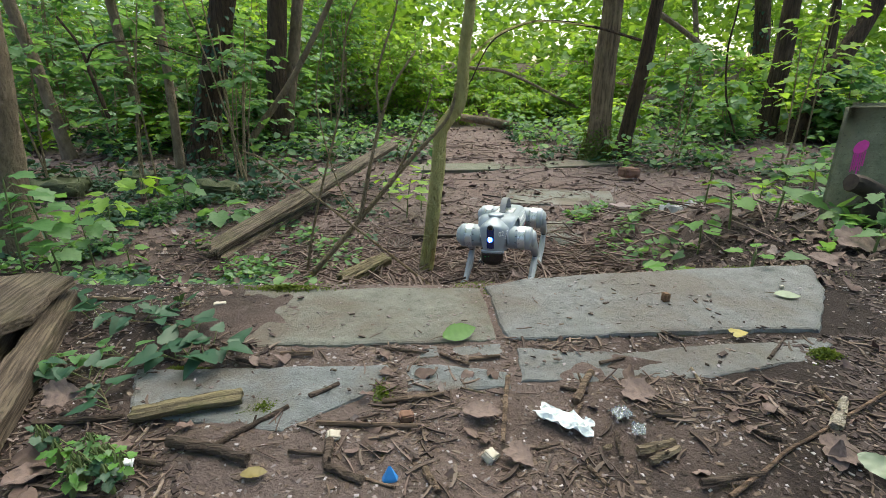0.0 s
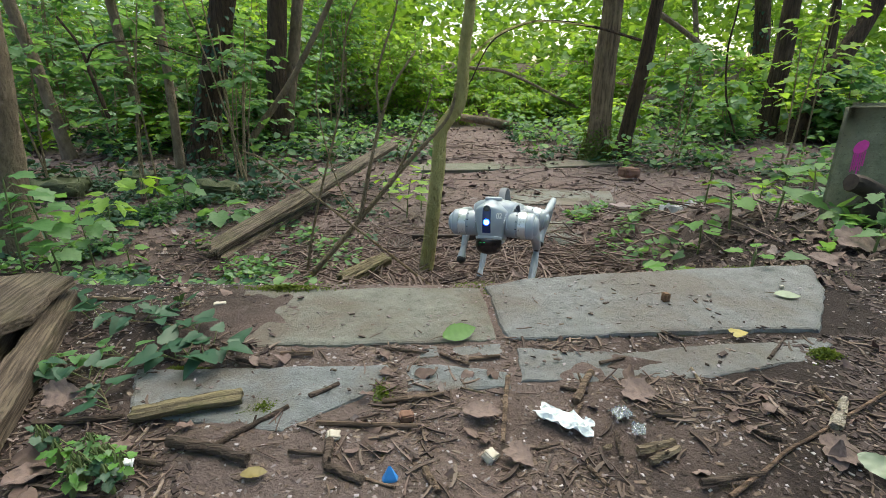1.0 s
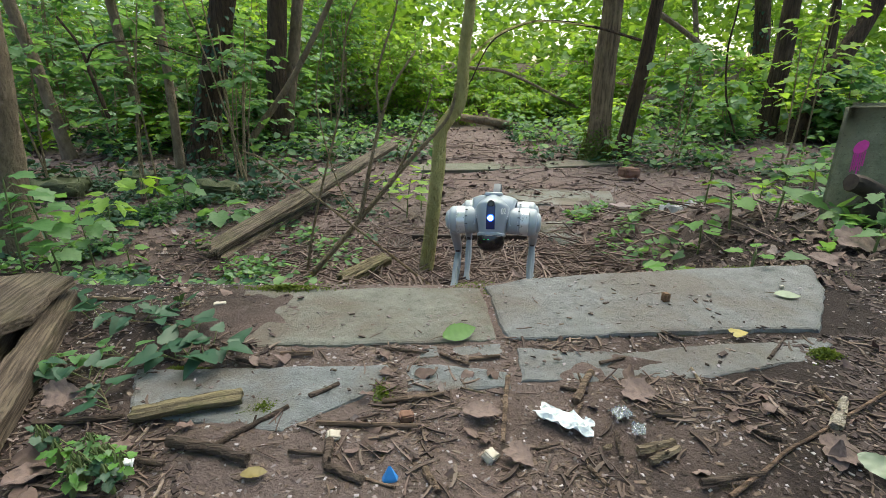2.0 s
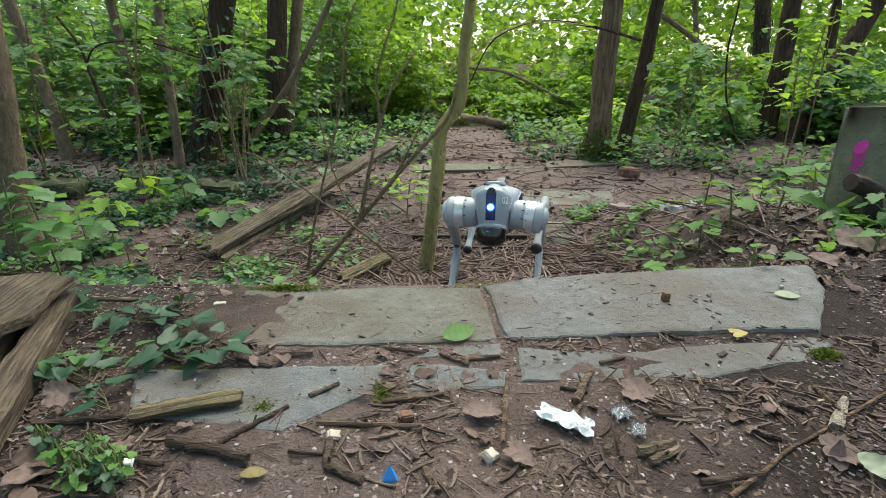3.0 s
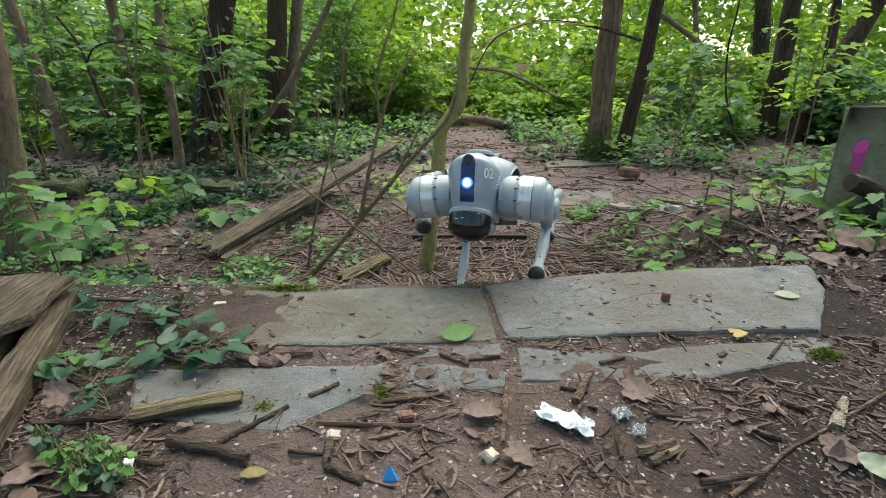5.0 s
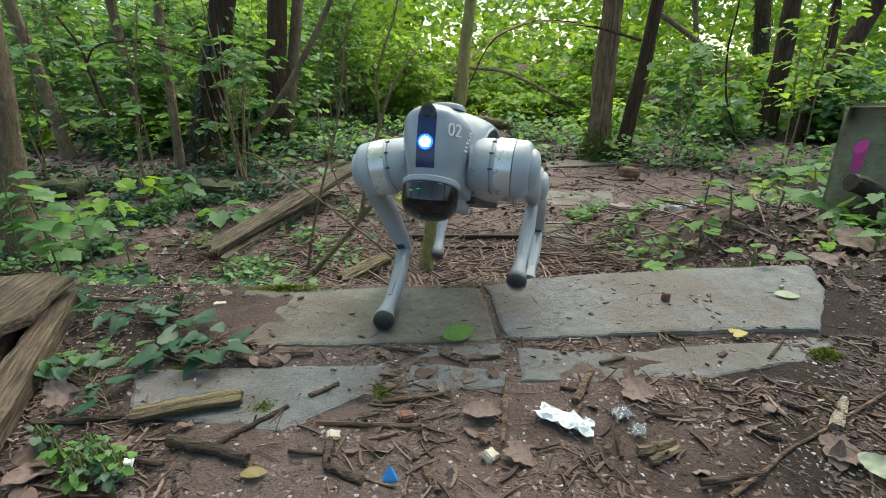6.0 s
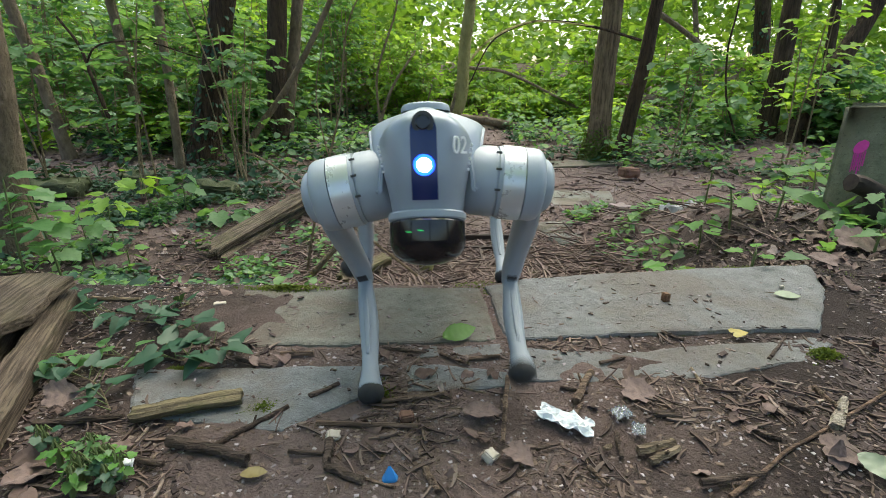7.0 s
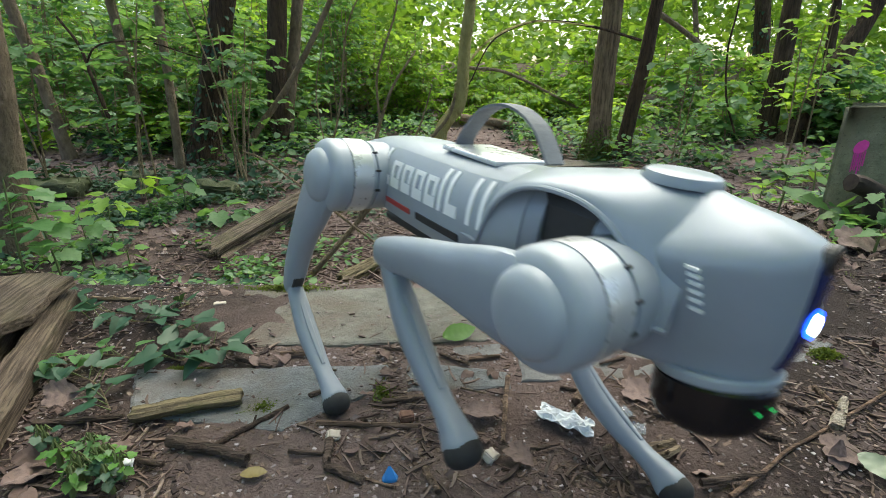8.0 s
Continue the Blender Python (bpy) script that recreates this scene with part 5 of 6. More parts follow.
def moss_cushion(x, y, rx, ry, h, n, seed, label):
    g = np.random.default_rng(seed)
    a, r = g.uniform(0, 6.28, n), np.abs(g.normal(0, 0.55, n)) * g.uniform(0.6, 1.2, n)
    p = np.stack([x + rx * r * np.cos(a), y + ry * r * np.sin(a), ground_z(x, y) + h * np.exp(-2 * r ** 2) * g.uniform(0.4, 1, n)], 1)
    me = leaf_mesh("moss_cushion", M_MOSS, "small", p, g.uniform(0.002, 0.006, n), g.uniform(0, 6.28, n), g.normal(-0.5, 0.5, n), g.normal(0, 0.5, n), 0.2, seed)
    thing("moss_cushion", label, "moss", "moss cushions", kind="stuff", mesh=me)


moss_cushion(0.615, 0.70, 0.032, 0.020, 0.012, 1300, 1, "dark green moss cushion on the soil")
moss_cushion(-0.245, 0.565, 0.034, 0.026, 0.002, 650, 2, "flat moss patch between the stones")
moss_cushion(-0.085, 0.60, 0.014, 0.024, 0.002, 450, 3, "flat moss patch at the slab's edge")
moss_cushion(-0.33, 0.955, 0.10, 0.018, 0.008, 1500, 4, "bright moss on the back edge of the kerb")
moss_cushion(0.72, 1.10, 0.10, 0.03, 0.012, 2200, 5, "green moss behind the slab")


def seedling(x, y, h, n, leaf, mat, kind="palm", seed=0, label="", z=None, name="seedling"):
    """A thin stalk with a few large leaves on petioles."""
    g = np.random.default_rng(seed)
    root = thing(name, label or "green maple seedling with broad lobed leaves", "seedling", "seedlings")
    z0 = ground_z(x, y) if z is None else z
    lean = g.normal(0, 0.12, 2)
    st = swept([(x, y, z0 - 0.01), (x + lean[0] * h * 0.4, y + lean[1] * h * 0.4, z0 + h * 0.55), (x + lean[0] * h, y + lean[1] * h, z0 + h)], 5)
    part("stalk", Buf().tube(st, [0.0035 * (1 - 0.5 * i / len(st)) + 0.0008 for i in range(len(st))], 6), M_STALK, root)
    for k in range(n):
        u = 0.45 + 0.55 * (k + 1) / n
        p = st[min(len(st) - 1, int(u * (len(st) - 1)))]
        a = k * 2.4 + g.uniform(-0.4, 0.4)
        ln = leaf * g.uniform(0.4, 0.9)
        q = p + Vector((math.cos(a) * ln, math.sin(a) * ln, ln * g.uniform(0.0, 0.5)))
        part("petiole", Buf().tube([p, p.lerp(q, 0.5) + Vector((0, 0, 0.01)), q], [0.0014, 0.0012, 0.001], 4), M_STALK, root)
        part("leaf", leaf_mesh("leaf", mat, kind, np.array([tuple(q)]), np.array([leaf * g.uniform(0.75, 1.15)]), np.array([a + g.uniform(-0.4, 0.4)]), np.array([g.normal(0.15, 0.25)]), np.array([g.normal(0, 0.25)]), 0.12, seed * 20 + k), None, root)
    return root


def creeper(pts, leaf, mat, seed, label):
    """Trailing ivy: a thin stem along the ground with leaves to both sides."""
    g = np.random.default_rng(seed)
    root = thing("ivy_creeper", label, "ivy", "ivy on the bank")
    line = swept([(x, y, max(ground_z(x, y), 0.004) + 0.008) for x, y in pts], 6)
    part("stem", Buf().tube(line, 0.0013, 5), M_TWIG, root)
    for i in range(len(line)):
        a = g.uniform(0, 6.28)
        p = line[i]
        q = p + Vector((math.cos(a) * leaf * 0.5, math.sin(a) * leaf * 0.5, g.uniform(0.005, 0.022)))
        part("petiole", Buf().tube([p, q], 0.0008, 4), M_STALK, root)
        part("leaf", leaf_mesh("leaf", mat, "ivy", np.array([tuple(q)]), np.array([leaf * g.uniform(0.7, 1.2)]), np.array([a]), np.array([g.normal(0.12, 0.2)]), np.array([g.normal(0, 0.25)]), 0.1, seed * 30 + i), None, root)


seedling(1.720, 2.466, 0.22, 9, 0.062, M_LEAF_FRESH, "palm", 61, "light green maple seedling with broad leaves")
seedling(1.892, 2.897, 0.2, 8, 0.062, M_LEAF_LIGHT, "palm", 62, "pale green maple seedling with broad leaves")
seedling(1.716, 2.254, 0.2, 8, 0.058, M_LEAF_FRESH, "palm", 63, "light green seedling beside the stone post")
seedling(0.918, 1.683, 0.12, 5, 0.055, M_LEAF_FRESH, "palm", 64, "small bright seedling at the bank's edge")
seedling(1.016, 1.687, 0.14, 5, 0.058, M_LEAF_FRESH, "palm", 65, "small green seedling at the bank's edge")
seedling(1.105, 1.591, 0.13, 4, 0.08, M_LEAF_DEEP, "palm", 66, "bluish green bramble seedling")
seedling(0.743, 1.479, 0.08, 3, 0.06, M_LEAF_FRESH, "palm", 67, "low bright green seedling on dark soil")
seedling(0.604, 1.233, 0.04, 3, 0.06, M_LEAF_FRESH, "palm", 68, "green seedling leaf at the slab's edge")
seedling(0.733, 1.100, 0.05, 4, 0.035, M_LEAF_FRESH, "palm", 69, "tiny green weed behind the slab")
seedling(1.129, 2.088, 0.15, 4, 0.06, M_LEAF_DEEP, "palm", 70, "green seedling in the litter")
seedling(-1.421, 1.559, 0.42, 14, 0.095, M_LEAF_DEEP, "palm", 71, "tall green seedling with broad leaves by the trunk")
seedling(-1.389, 1.683, 0.4, 14, 0.09, M_LEAF_DEEP, "palm", 72, "green seedling with broad lobed leaves")
seedling(-1.666, 2.216, 0.28, 12, 0.09, M_LEAF_DEEP, "palm", 73, "green maple seedling near the boards")
seedling(-1.773, 2.540, 0.3, 12, 0.095, M_LEAF_LIGHT, "palm", 74, "light green maple seedling")
seedling(-1.920, 3.174, 0.28, 10, 0.1, M_LEAF_LIGHT, "palm", 75, "yellow-green seedling in the wood")
seedling(-1.766, 3.320, 0.24, 10, 0.095, M_LEAF_DEEP, "palm", 76, "green seedling below a trunk")
seedling(-1.563, 2.315, 0.08, 5, 0.08, M_LEAF_FRESH, "palm", 77, "small bright green seedling on the floor")
seedling(-1.388, 2.977, 0.1, 4, 0.12, M_LEAF_DEEP, "palm", 78, "low green plant behind the plank")
seedling(-1.271, 2.483, 0.06, 3, 0.08, M_LEAF_FRESH, "palm", 79, "pale leaf plant at the plank's end")
seedling(-0.240, 3.177, 0.22, 9, 0.09, M_LEAF_LIGHT, "palm", 80, "green young plant beside the slim tree")
seedling(-0.155, 3.395, 0.3, 9, 0.08, M_LEAF_LIGHT, "palm", 81, "green leafy shoot behind the slim tree")
seedling(-0.972, 3.733, 0.16, 7, 0.09, M_LEAF_DEEP, "palm", 82, "green weed beside the plank")
seedling(-0.408, 3.733, 0.18, 7, 0.09, M_LEAF_LIGHT, "palm", 83, "fresh weed beside the plank")
seedling(-1.181, 2.982, 0.1, 6, 0.06, M_LEAF_DEEP, "palm", 84, "low weed before the plank")
creeper([(-0.616, 0.784), (-0.520, 0.773), (-0.431, 0.754), (-0.343, 0.683)], 0.033, M_LEAF_IVY, 1, "dark ivy trailing over the soil by the slabs")
creeper([(-0.442, 0.683), (-0.398, 0.667), (-0.347, 0.691)], 0.040, M_LEAF_IVY, 2, "large dark ivy leaves on the paving stone")
creeper([(-0.614, 0.608), (-0.578, 0.636), (-0.500, 0.608), (-0.437, 0.546)], 0.032, M_LEAF_IVY, 3, "ivy trailing from the old boards")
creeper([(-0.728, 0.886), (-0.605, 0.816), (-0.506, 0.805), (-0.471, 0.838)], 0.032, M_LEAF_IVY, 4, "ivy shoot behind the boards")
creeper([(-0.589, 0.651), (-0.540, 0.683), (-0.460, 0.667)], 0.028, M_LEAF_DEEP, 5, "lighter ivy shoot by the boards")
for _k, (_x, _y) in enumerate([(-0.436, 0.452), (-0.395, 0.439), (-0.360, 0.423), (-0.398, 0.416), (-0.409, 0.469), (-0.472, 0.483), (-0.357, 0.439), (-0.385, 0.448), (-0.397, 0.427), (-0.377, 0.456)]):
    seedling(_x, _y, 0.030, 11, 0.0115, (M_LEAF_FRESH, M_LEAF_DEEP, M_LEAF_IVY)[_k % 3], "palm", 150 + _k, "fresh green feathery herb on the soil", name="herb")
seedling(1.221, 1.316, 0.12, 5, 0.048, M_LEAF_DEEP, "palm", 170, "broad green leaves before the stone post")
seedling(1.085, 1.178, 0.05, 5, 0.04, M_LEAF_DEEP, "ivy", 171, "ivy at the foot of the stone post")

# ================= robot =================
# Robot space: x forwards, y to its left, z up, origin between the four hips.
HIP_X, HIP_Y, ABD, LINK = 0.193, 0.0465, 0.0955, 0.213


def lathe(profile, seg=36, side=1):
    """Turn a profile of (y, radius) round the y axis."""
    b = Buf()
    n = len(profile)
    v = []
    for y, r in profile:
        for k in range(seg):
            a = 6.28318 * k / seg
            v.append((max(r, 1e-4) * math.cos(a), y * side, max(r, 1e-4) * math.sin(a)))
    f = [(i * seg + k, i * seg + (k + 1) % seg, (i + 1) * seg + (k + 1) % seg, (i + 1) * seg + k) for i in range(n - 1) for k in range(seg)]
    f += [tuple(range(seg)), tuple((n - 1) * seg + k for k in range(seg))]
    return b.add(v, f)


def limb(sections, seg=20, power=2.6):
    """A limb of rounded sections (z, x centre, y centre, x half, y half), refined along its length."""
    rows = []
    steps = 5
    ts = [-s[0] for s in sections]
    tab = [(-s[0], *s[1:]) for s in sections]
    for i in range(len(ts) - 1):
        for k in range(steps):
            t = ts[i] + (ts[i + 1] - ts[i]) * k / steps
            rows.append((-t, *between(tab, t)))
    rows.append(tuple(sections[-1]))
    v, f = [], []
    for z, cx, cy, hx, hy in rows:
        for k in range(seg):
            a = 6.28318 * k / seg
            c, s = math.cos(a), math.sin(a)
            v.append((cx + hx * math.copysign(abs(c) ** (2 / power), c), cy + hy * math.copysign(abs(s) ** (2 / power), s), z))
    n = len(rows)
    f = [(i * seg + k, i * seg + (k + 1) % seg, (i + 1) * seg + (k + 1) % seg, (i + 1) * seg + k) for i in range(n - 1) for k in range(seg)]
    f += [tuple(range(seg)), tuple((n - 1) * seg + k for k in range(seg))]
    return Buf().add(v, f)


def barrel_point(x, a, scale=1.0):
    """A point of the trunk's skin; a is the angle from the robot's left, upwards."""
    w = between([(-0.27, 0.040), (-0.245, 0.060), (-0.17, 0.069), (0.04, 0.070), (0.075, 0.062), (0.10, 0.050)], x)[0]
    top = between([(-0.27, 0.032), (-0.245, 0.046), (-0.17, 0.055), (0.0, 0.060), (0.12, 0.068), (0.22, 0.06)], x)[0]
    bot = between([(-0.27, 0.03), (-0.245, 0.046), (-0.17, 0.056), (0.05, 0.058), (0.16, 0.05), (0.22, 0.03)], x)[0]
    c, s = math.cos(a), math.sin(a)
    h = top if s > 0 else bot
    return Vector((x, w * scale * math.copysign(abs(c) ** 0.72, c), h * scale * math.copysign(abs(s) ** 0.72, s)))


def barrel_patch(x0, x1, a0, a1, scale, nx=8, na=6, thick=0.0016):
    """A thin plate lying on the trunk's skin."""
    b = Buf()
    v, f = [], []
    m = (nx + 1) * (na + 1)
    for lay in (scale, scale - thick / 0.07):
        for i in range(nx + 1):
            for j in range(na + 1):
                v.append(barrel_point(x0 + (x1 - x0) * i / nx, a0 + (a1 - a0) * j / na, lay))
    for i in range(nx):
        for j in range(na):
            q = (i * (na + 1) + j, (i + 1) * (na + 1) + j, (i + 1) * (na + 1) + j + 1, i * (na + 1) + j + 1)
            f += [q, tuple(k + m for k in reversed(q))]
    edge = [i * (na + 1) for i in range(nx + 1)] + [nx * (na + 1) + j for j in range(1, na + 1)] + [i * (na + 1) + na for i in range(nx - 1, -1, -1)] + [j for j in range(na - 1, 0, -1)]
    for i in range(len(edge)):
        p, q = edge[i], edge[(i + 1) % len(edge)]
        f.append((p, q, q + m, p + m))
    return b.add(v, f)


HEAD_LEVELS = [(-0.032, 0.300, 0.0425), (-0.029, 0.304, 0.0445), (-0.022, 0.305, 0.0450), (-0.008, 0.308, 0.0475), (0.010, 0.310, 0.0525), (0.026, 0.309, 0.0560), (0.034, 0.3075, 0.0572),
               (0.039, 0.304, 0.0574), (0.0435, 0.296, 0.0560), (0.0480, 0.284, 0.0525), (0.0530, 0.269, 0.0470), (0.0590, 0.252, 0.0400), (0.0650, 0.236, 0.0320), (0.070, 0.222, 0.024)]


CHIN = 0.20  # slope of the chin, lower towards the neck


def head_point(z, phi):
    """A point of the head's skin; phi from straight ahead to the robot's left. The brow rises towards the middle."""
    zs = [l[0] for l in HEAD_LEVELS]
    xf, w = float(np.interp(z, zs, [l[1] for l in HEAD_LEVELS])), float(np.interp(z, zs, [l[2] for l in HEAD_LEVELS]))
    c, s = math.cos(phi), math.sin(phi)
    lift = 0.029 * abs(c) ** 1.6 * smooth(0.0, 0.040, z) * (1 - 0.36 * smooth(0.046, 0.070, z))
    x = 0.165 + (xf - 0.165) * abs(c) ** 0.55
    return Vector((x, w * math.copysign(abs(s) ** 0.82, s), z + lift - CHIN * max(0.0, 0.306 - x) * (1 - smooth(-0.03, 0.03, z))))


def head_front(z):
    """The middle of the head's front at the height z."""
    lo, hi = -0.05, 0.08
    for _ in range(30):
        m = (lo + hi) / 2
        lo, hi = (m, hi) if head_point(m, 0).z < z else (lo, m)
    return head_point(lo, 0)


def text_mesh(body, size, mat):
    cu = bpy.data.curves.new("lettering", "FONT")
    cu.body, cu.size, cu.extrude, cu.align_x, cu.align_y = body, size, 0.0006, "CENTER", "CENTER"
    ob = bpy.data.objects.new("lettering", cu)
    scene.collection.objects.link(ob)
    bpy.context.view_layer.update()
    me = bpy.data.meshes.new_from_object(ob.evaluated_get(bpy.context.evaluated_depsgraph_get()))
    bpy.data.objects.remove(ob)
    me.materials.clear()
    me.materials.append(mat)
    return me


def build_robot():
    robot = thing("quadruped_robot", "silver-grey four-legged walking robot with black lidar dome and blue lamp", "robot")
    # trunk
    xs, seg = [-0.27, -0.262, -0.245, -0.21, -0.17, -0.1, -0.03, 0.02, 0.05, 0.075, 0.09, 0.10], 40
    v = [barrel_point(x, 6.28318 * k / seg) for x in xs for k in range(seg)]
    f = [(i * seg + k, i * seg + (k + 1) % seg, (i + 1) * seg + (k + 1) % seg, (i + 1) * seg + k) for i in range(len(xs) - 1) for k in range(seg)]
    f += [tuple(range(seg)), tuple((len(xs) - 1) * seg + k for k in range(seg))]
    trunk = part("trunk", Buf().add(v, f), M_ROBOT, robot)
    for s in (0, 1):
        a = (lambda q: q) if s == 0 else (lambda q: math.pi - q)
        panel = part("side_panel", barrel_patch(-0.19, 0.085, a(-0.62), a(0.80), 1.035), M_CAP, robot, "smooth grey side panel with white lettering")
        # the large unreadable name: upright strokes with short links
        letters = [(-0.176, 0.020, 2), (-0.150, 0.021, 1), (-0.123, 0.021, 1), (-0.096, 0.021, 1), (-0.069, 0.021, 1), (-0.042, 0.007, 2), (-0.028, 0.021, 2), (0.010, 0.008, 2), (0.028, 0.008, 2)]
        for x, wd, tall in letters:
            x += 0.010
            lo, hi = 0.0, (0.74 if tall == 2 else 0.46)
            x0, x1 = (x, x + wd) if s == 1 else (-0.14 - x - wd, -0.14 - x)
            part("letter_bar", barrel_patch(x0, x0 + 0.0065, a(lo), a(hi), 1.05, 1, 5), M_WHITE, panel)
            if wd > 0.01:
                part("letter_bar", barrel_patch(x0 + 0.0066, x1, a(lo), a(lo + 0.11), 1.05, 2, 1), M_WHITE, panel)
            if wd > 0.01 and tall == 1:
                part("letter_bar", barrel_patch(x1 - 0.006, x1, a(lo + 0.12), a(hi), 1.05, 1, 3), M_WHITE, panel)
                part("letter_bar", barrel_patch(x0 + 0.0066, x1 - 0.0066, a(hi - 0.10), a(hi), 1.05, 2, 1), M_WHITE, panel)
        part("letter_bar", barrel_patch(-0.15, -0.09, a(-0.27), a(-0.17), 1.05, 3, 1), M_RED, panel, "red unreadable script line")
        part("letter_bar", barrel_patch(-0.075, 0.01, a(-0.28), a(-0.15), 1.05, 3, 1), M_JOINT, panel, "dark unreadable word")
    part("belly_block", rounded_box(0.075, 0.05, 0.034, 0.008, (0.105, 0, -0.066)), M_CAP, robot)
    part("belly_plate", rounded_box(0.30, 0.085, 0.014, 0.005, (-0.05, 0, -0.057)), M_JOINT, robot, smooth=False)
    part("back_plate", rounded_box(0.10, 0.075, 0.006, 0.003, (-0.035, 0, 0.0605)), M_BAND, robot, "pale flat plate on the back")
    part("tail_cover", rounded_box(0.05, 0.07, 0.05, 0.012, (-0.265, 0, 0.01)), M_CAP, robot)

    # shoulder cover with an arch over each front motor
    b = Buf()
    vx, half = [0.015 + 0.0085 * i for i in range(28)], 12
    v = []
    for lay in (0.0, 0.0035):
        for x in vx:
            ztop = between([(0.01, 0.0595), (0.03, 0.061), (0.10, 0.076), (0.17, 0.088), (0.215, 0.087), (0.26, 0.072)], x)[0] - lay
            w = between([(0.01, 0.070), (0.05, 0.073), (0.10, 0.076), (0.155, 0.076), (0.21, 0.067), (0.25, 0.055)], x)[0] - lay
            u = (x - 0.143) / (0.098 if x < 0.143 else 0.078)
            zlow = -0.012 + 0.078 * max(0.0, 1 - abs(u) ** 2.3) ** 0.5
            for j in range(-half, half + 1):
                q = j / half
                y = w * math.copysign(abs(math.sin(q * 1.5708)) ** 0.85, q)
                v.append((x, y, zlow + (ztop - zlow) * max(0.0, 1 - abs(q) ** 1.5)))
    cols = 2 * half + 1
    m = len(vx) * cols
    f = []
    for i in range(len(vx) - 1):
        for j in range(cols - 1):
            q = (i * cols + j, i * cols + j + 1, (i + 1) * cols + j + 1, (i + 1) * cols + j)
            f += [q, tuple(k + m for k in reversed(q))]
    for i in range(len(vx) - 1):
        for j in (0, cols - 1):
            f.append((i * cols + j, (i + 1) * cols + j, (i + 1) * cols + j + m, i * cols + j + m))
    for i in (0, len(vx) - 1):
        for j in range(cols - 1):
            f.append((i * cols + j, i * cols + j + 1, i * cols + j + 1 + m, i * cols + j + m))
    cover = part("shoulder_cover", b.add(v, f), M_ROBOT, robot, "sculpted grey cover arching over the front motors")
    for j in (0, cols - 1):
        part("cover_rim", Buf().tube([v[i * cols + j] for i in range(len(vx))], 0.0026, 8), M_ROBOT, cover)
    part("inner_frame", rounded_box(0.15, 0.088, 0.095, 0.012, (0.150, 0, 0.008)), M_JOINT, robot, "black inner frame", smooth=False)

    part("inner_lamp", rounded_box(0.010, 0.092, 0.006, 0.002, (0.170, 0, 0.052)), M_GREEN_GLOW, robot, "small green lamp under the cover", smooth=False)
    # head
    zs, seg = [l[0] for l in HEAD_LEVELS], 40
    fine = []
    for i in range(len(zs) - 1):
        fine += [zs[i], zs[i] + (zs[i + 1] - zs[i]) * 0.5]
    fine.append(zs[-1])
    v, f = [], []
    for z in fine:
        for k in range(seg + 1):
            v.append(head_point(z, -1.5708 + 3.14159 * k / seg))
    c = seg + 1
    f = [(i * c + k, i * c + k + 1, (i + 1) * c + k + 1, (i + 1) * c + k) for i in range(len(fine) - 1) for k in range(seg)]
    f += [tuple(range(c)), tuple((len(fine) - 1) * c + k for k in range(c))]
    f.append(tuple(i * c for i in range(len(fine))) + tuple(i * c + seg for i in reversed(range(len(fine)))))
    head = part("head", Buf().add(v, f), M_ROBOT, robot)
    # face strip following the head's front
    v, f = [], []
    rows = [-0.020 + 0.088 * i / 14 for i in range(15)]
    for lay in (0.0022, -0.002):
        for z in rows:
            for k in range(7):
                q = -1 + 2 * k / 6
                edge = 0.0140 * (1 if z < 0.056 else math.sqrt(max(0.05, 1 - ((z - 0.056) / 0.0125) ** 2)))
                p = head_front(z)
                v.append((p.x + lay - 0.0022 * q * q, edge * q, z))
    m = 15 * 7
    for i in range(14):
        for k in range(6):
            q = (i * 7 + k, i * 7 + k + 1, (i + 1) * 7 + k + 1, (i + 1) * 7 + k)
            f += [q, tuple(j + m for j in reversed(q))]
    for i in range(14):
        for k in (0, 6):
            f.append((i * 7 + k, (i + 1) * 7 + k, (i + 1) * 7 + k + m, i * 7 + k + m))
    for i in (0, 14):
        for k in range(6):
            f.append((i * 7 + k, i * 7 + k + 1, i * 7 + k + 1 + m, i * 7 + k + m))
    face = part("face_strip", Buf().add(v, f), M_FACE, head, "dark blue glossy strip")

    def disc(name, z, r, depth, out, mat, parent, seg=24):
        p = head_front(z)
        b = Buf().tube([(p.x - 0.004, 0, z), (p.x + out, 0, z), (p.x + out + depth, 0, z)], [r, r, r * 0.82], seg)
        return part(name, b, mat, parent, smooth=False)
    # the lamp's blue glow is drawn as an emissive disc behind it
    disc("lamp_halo", 0.017, 0.0112, 0.0003, 0.0024, M_HALO, head)["label"] = "blue halo of the lamp, drawn as an emissive ring"
    disc("lamp", 0.017, 0.0078, 0.0004, 0.0029, M_LED, head)["label"] = "bright white-blue head lamp"
    disc("camera_bezel", 0.061, 0.0118, 0.0006, 0.0022, M_JOINT, head)
    disc("camera_lens", 0.061, 0.0078, 0.0005, 0.0032, M_BLACK, head)
    rim = Buf()
    for r0, z0, z1 in ((0.0452, -0.039, -0.029),):
        ring = lathe([(0.0, 0.030), (0.0, r0 - 0.002), (0.002, r0), (0.008, r0), (0.010, r0 - 0.002), (0.010, 0.03)], 40)
        rim.add([(0.262 + p[0], p[2], z0 + p[1] - CHIN * (0.045 - p[0])) for p in ring.v], ring.f)
    part("chin_rim", rim, M_CAP, head)
    dome = Buf()
    ring = lathe([(0.0, 0.041), (0.004, 0.0440), (0.026, 0.0440), (0.034, 0.0425), (0.041, 0.0375), (0.047, 0.029), (0.051, 0.018), (0.053, 0.0)], 40)
    dome.add([(0.264 + p[0] + 0.10 * p[1], p[2], -0.037 - p[1] - CHIN * (0.043 - p[0])) for p in ring.v], ring.f)
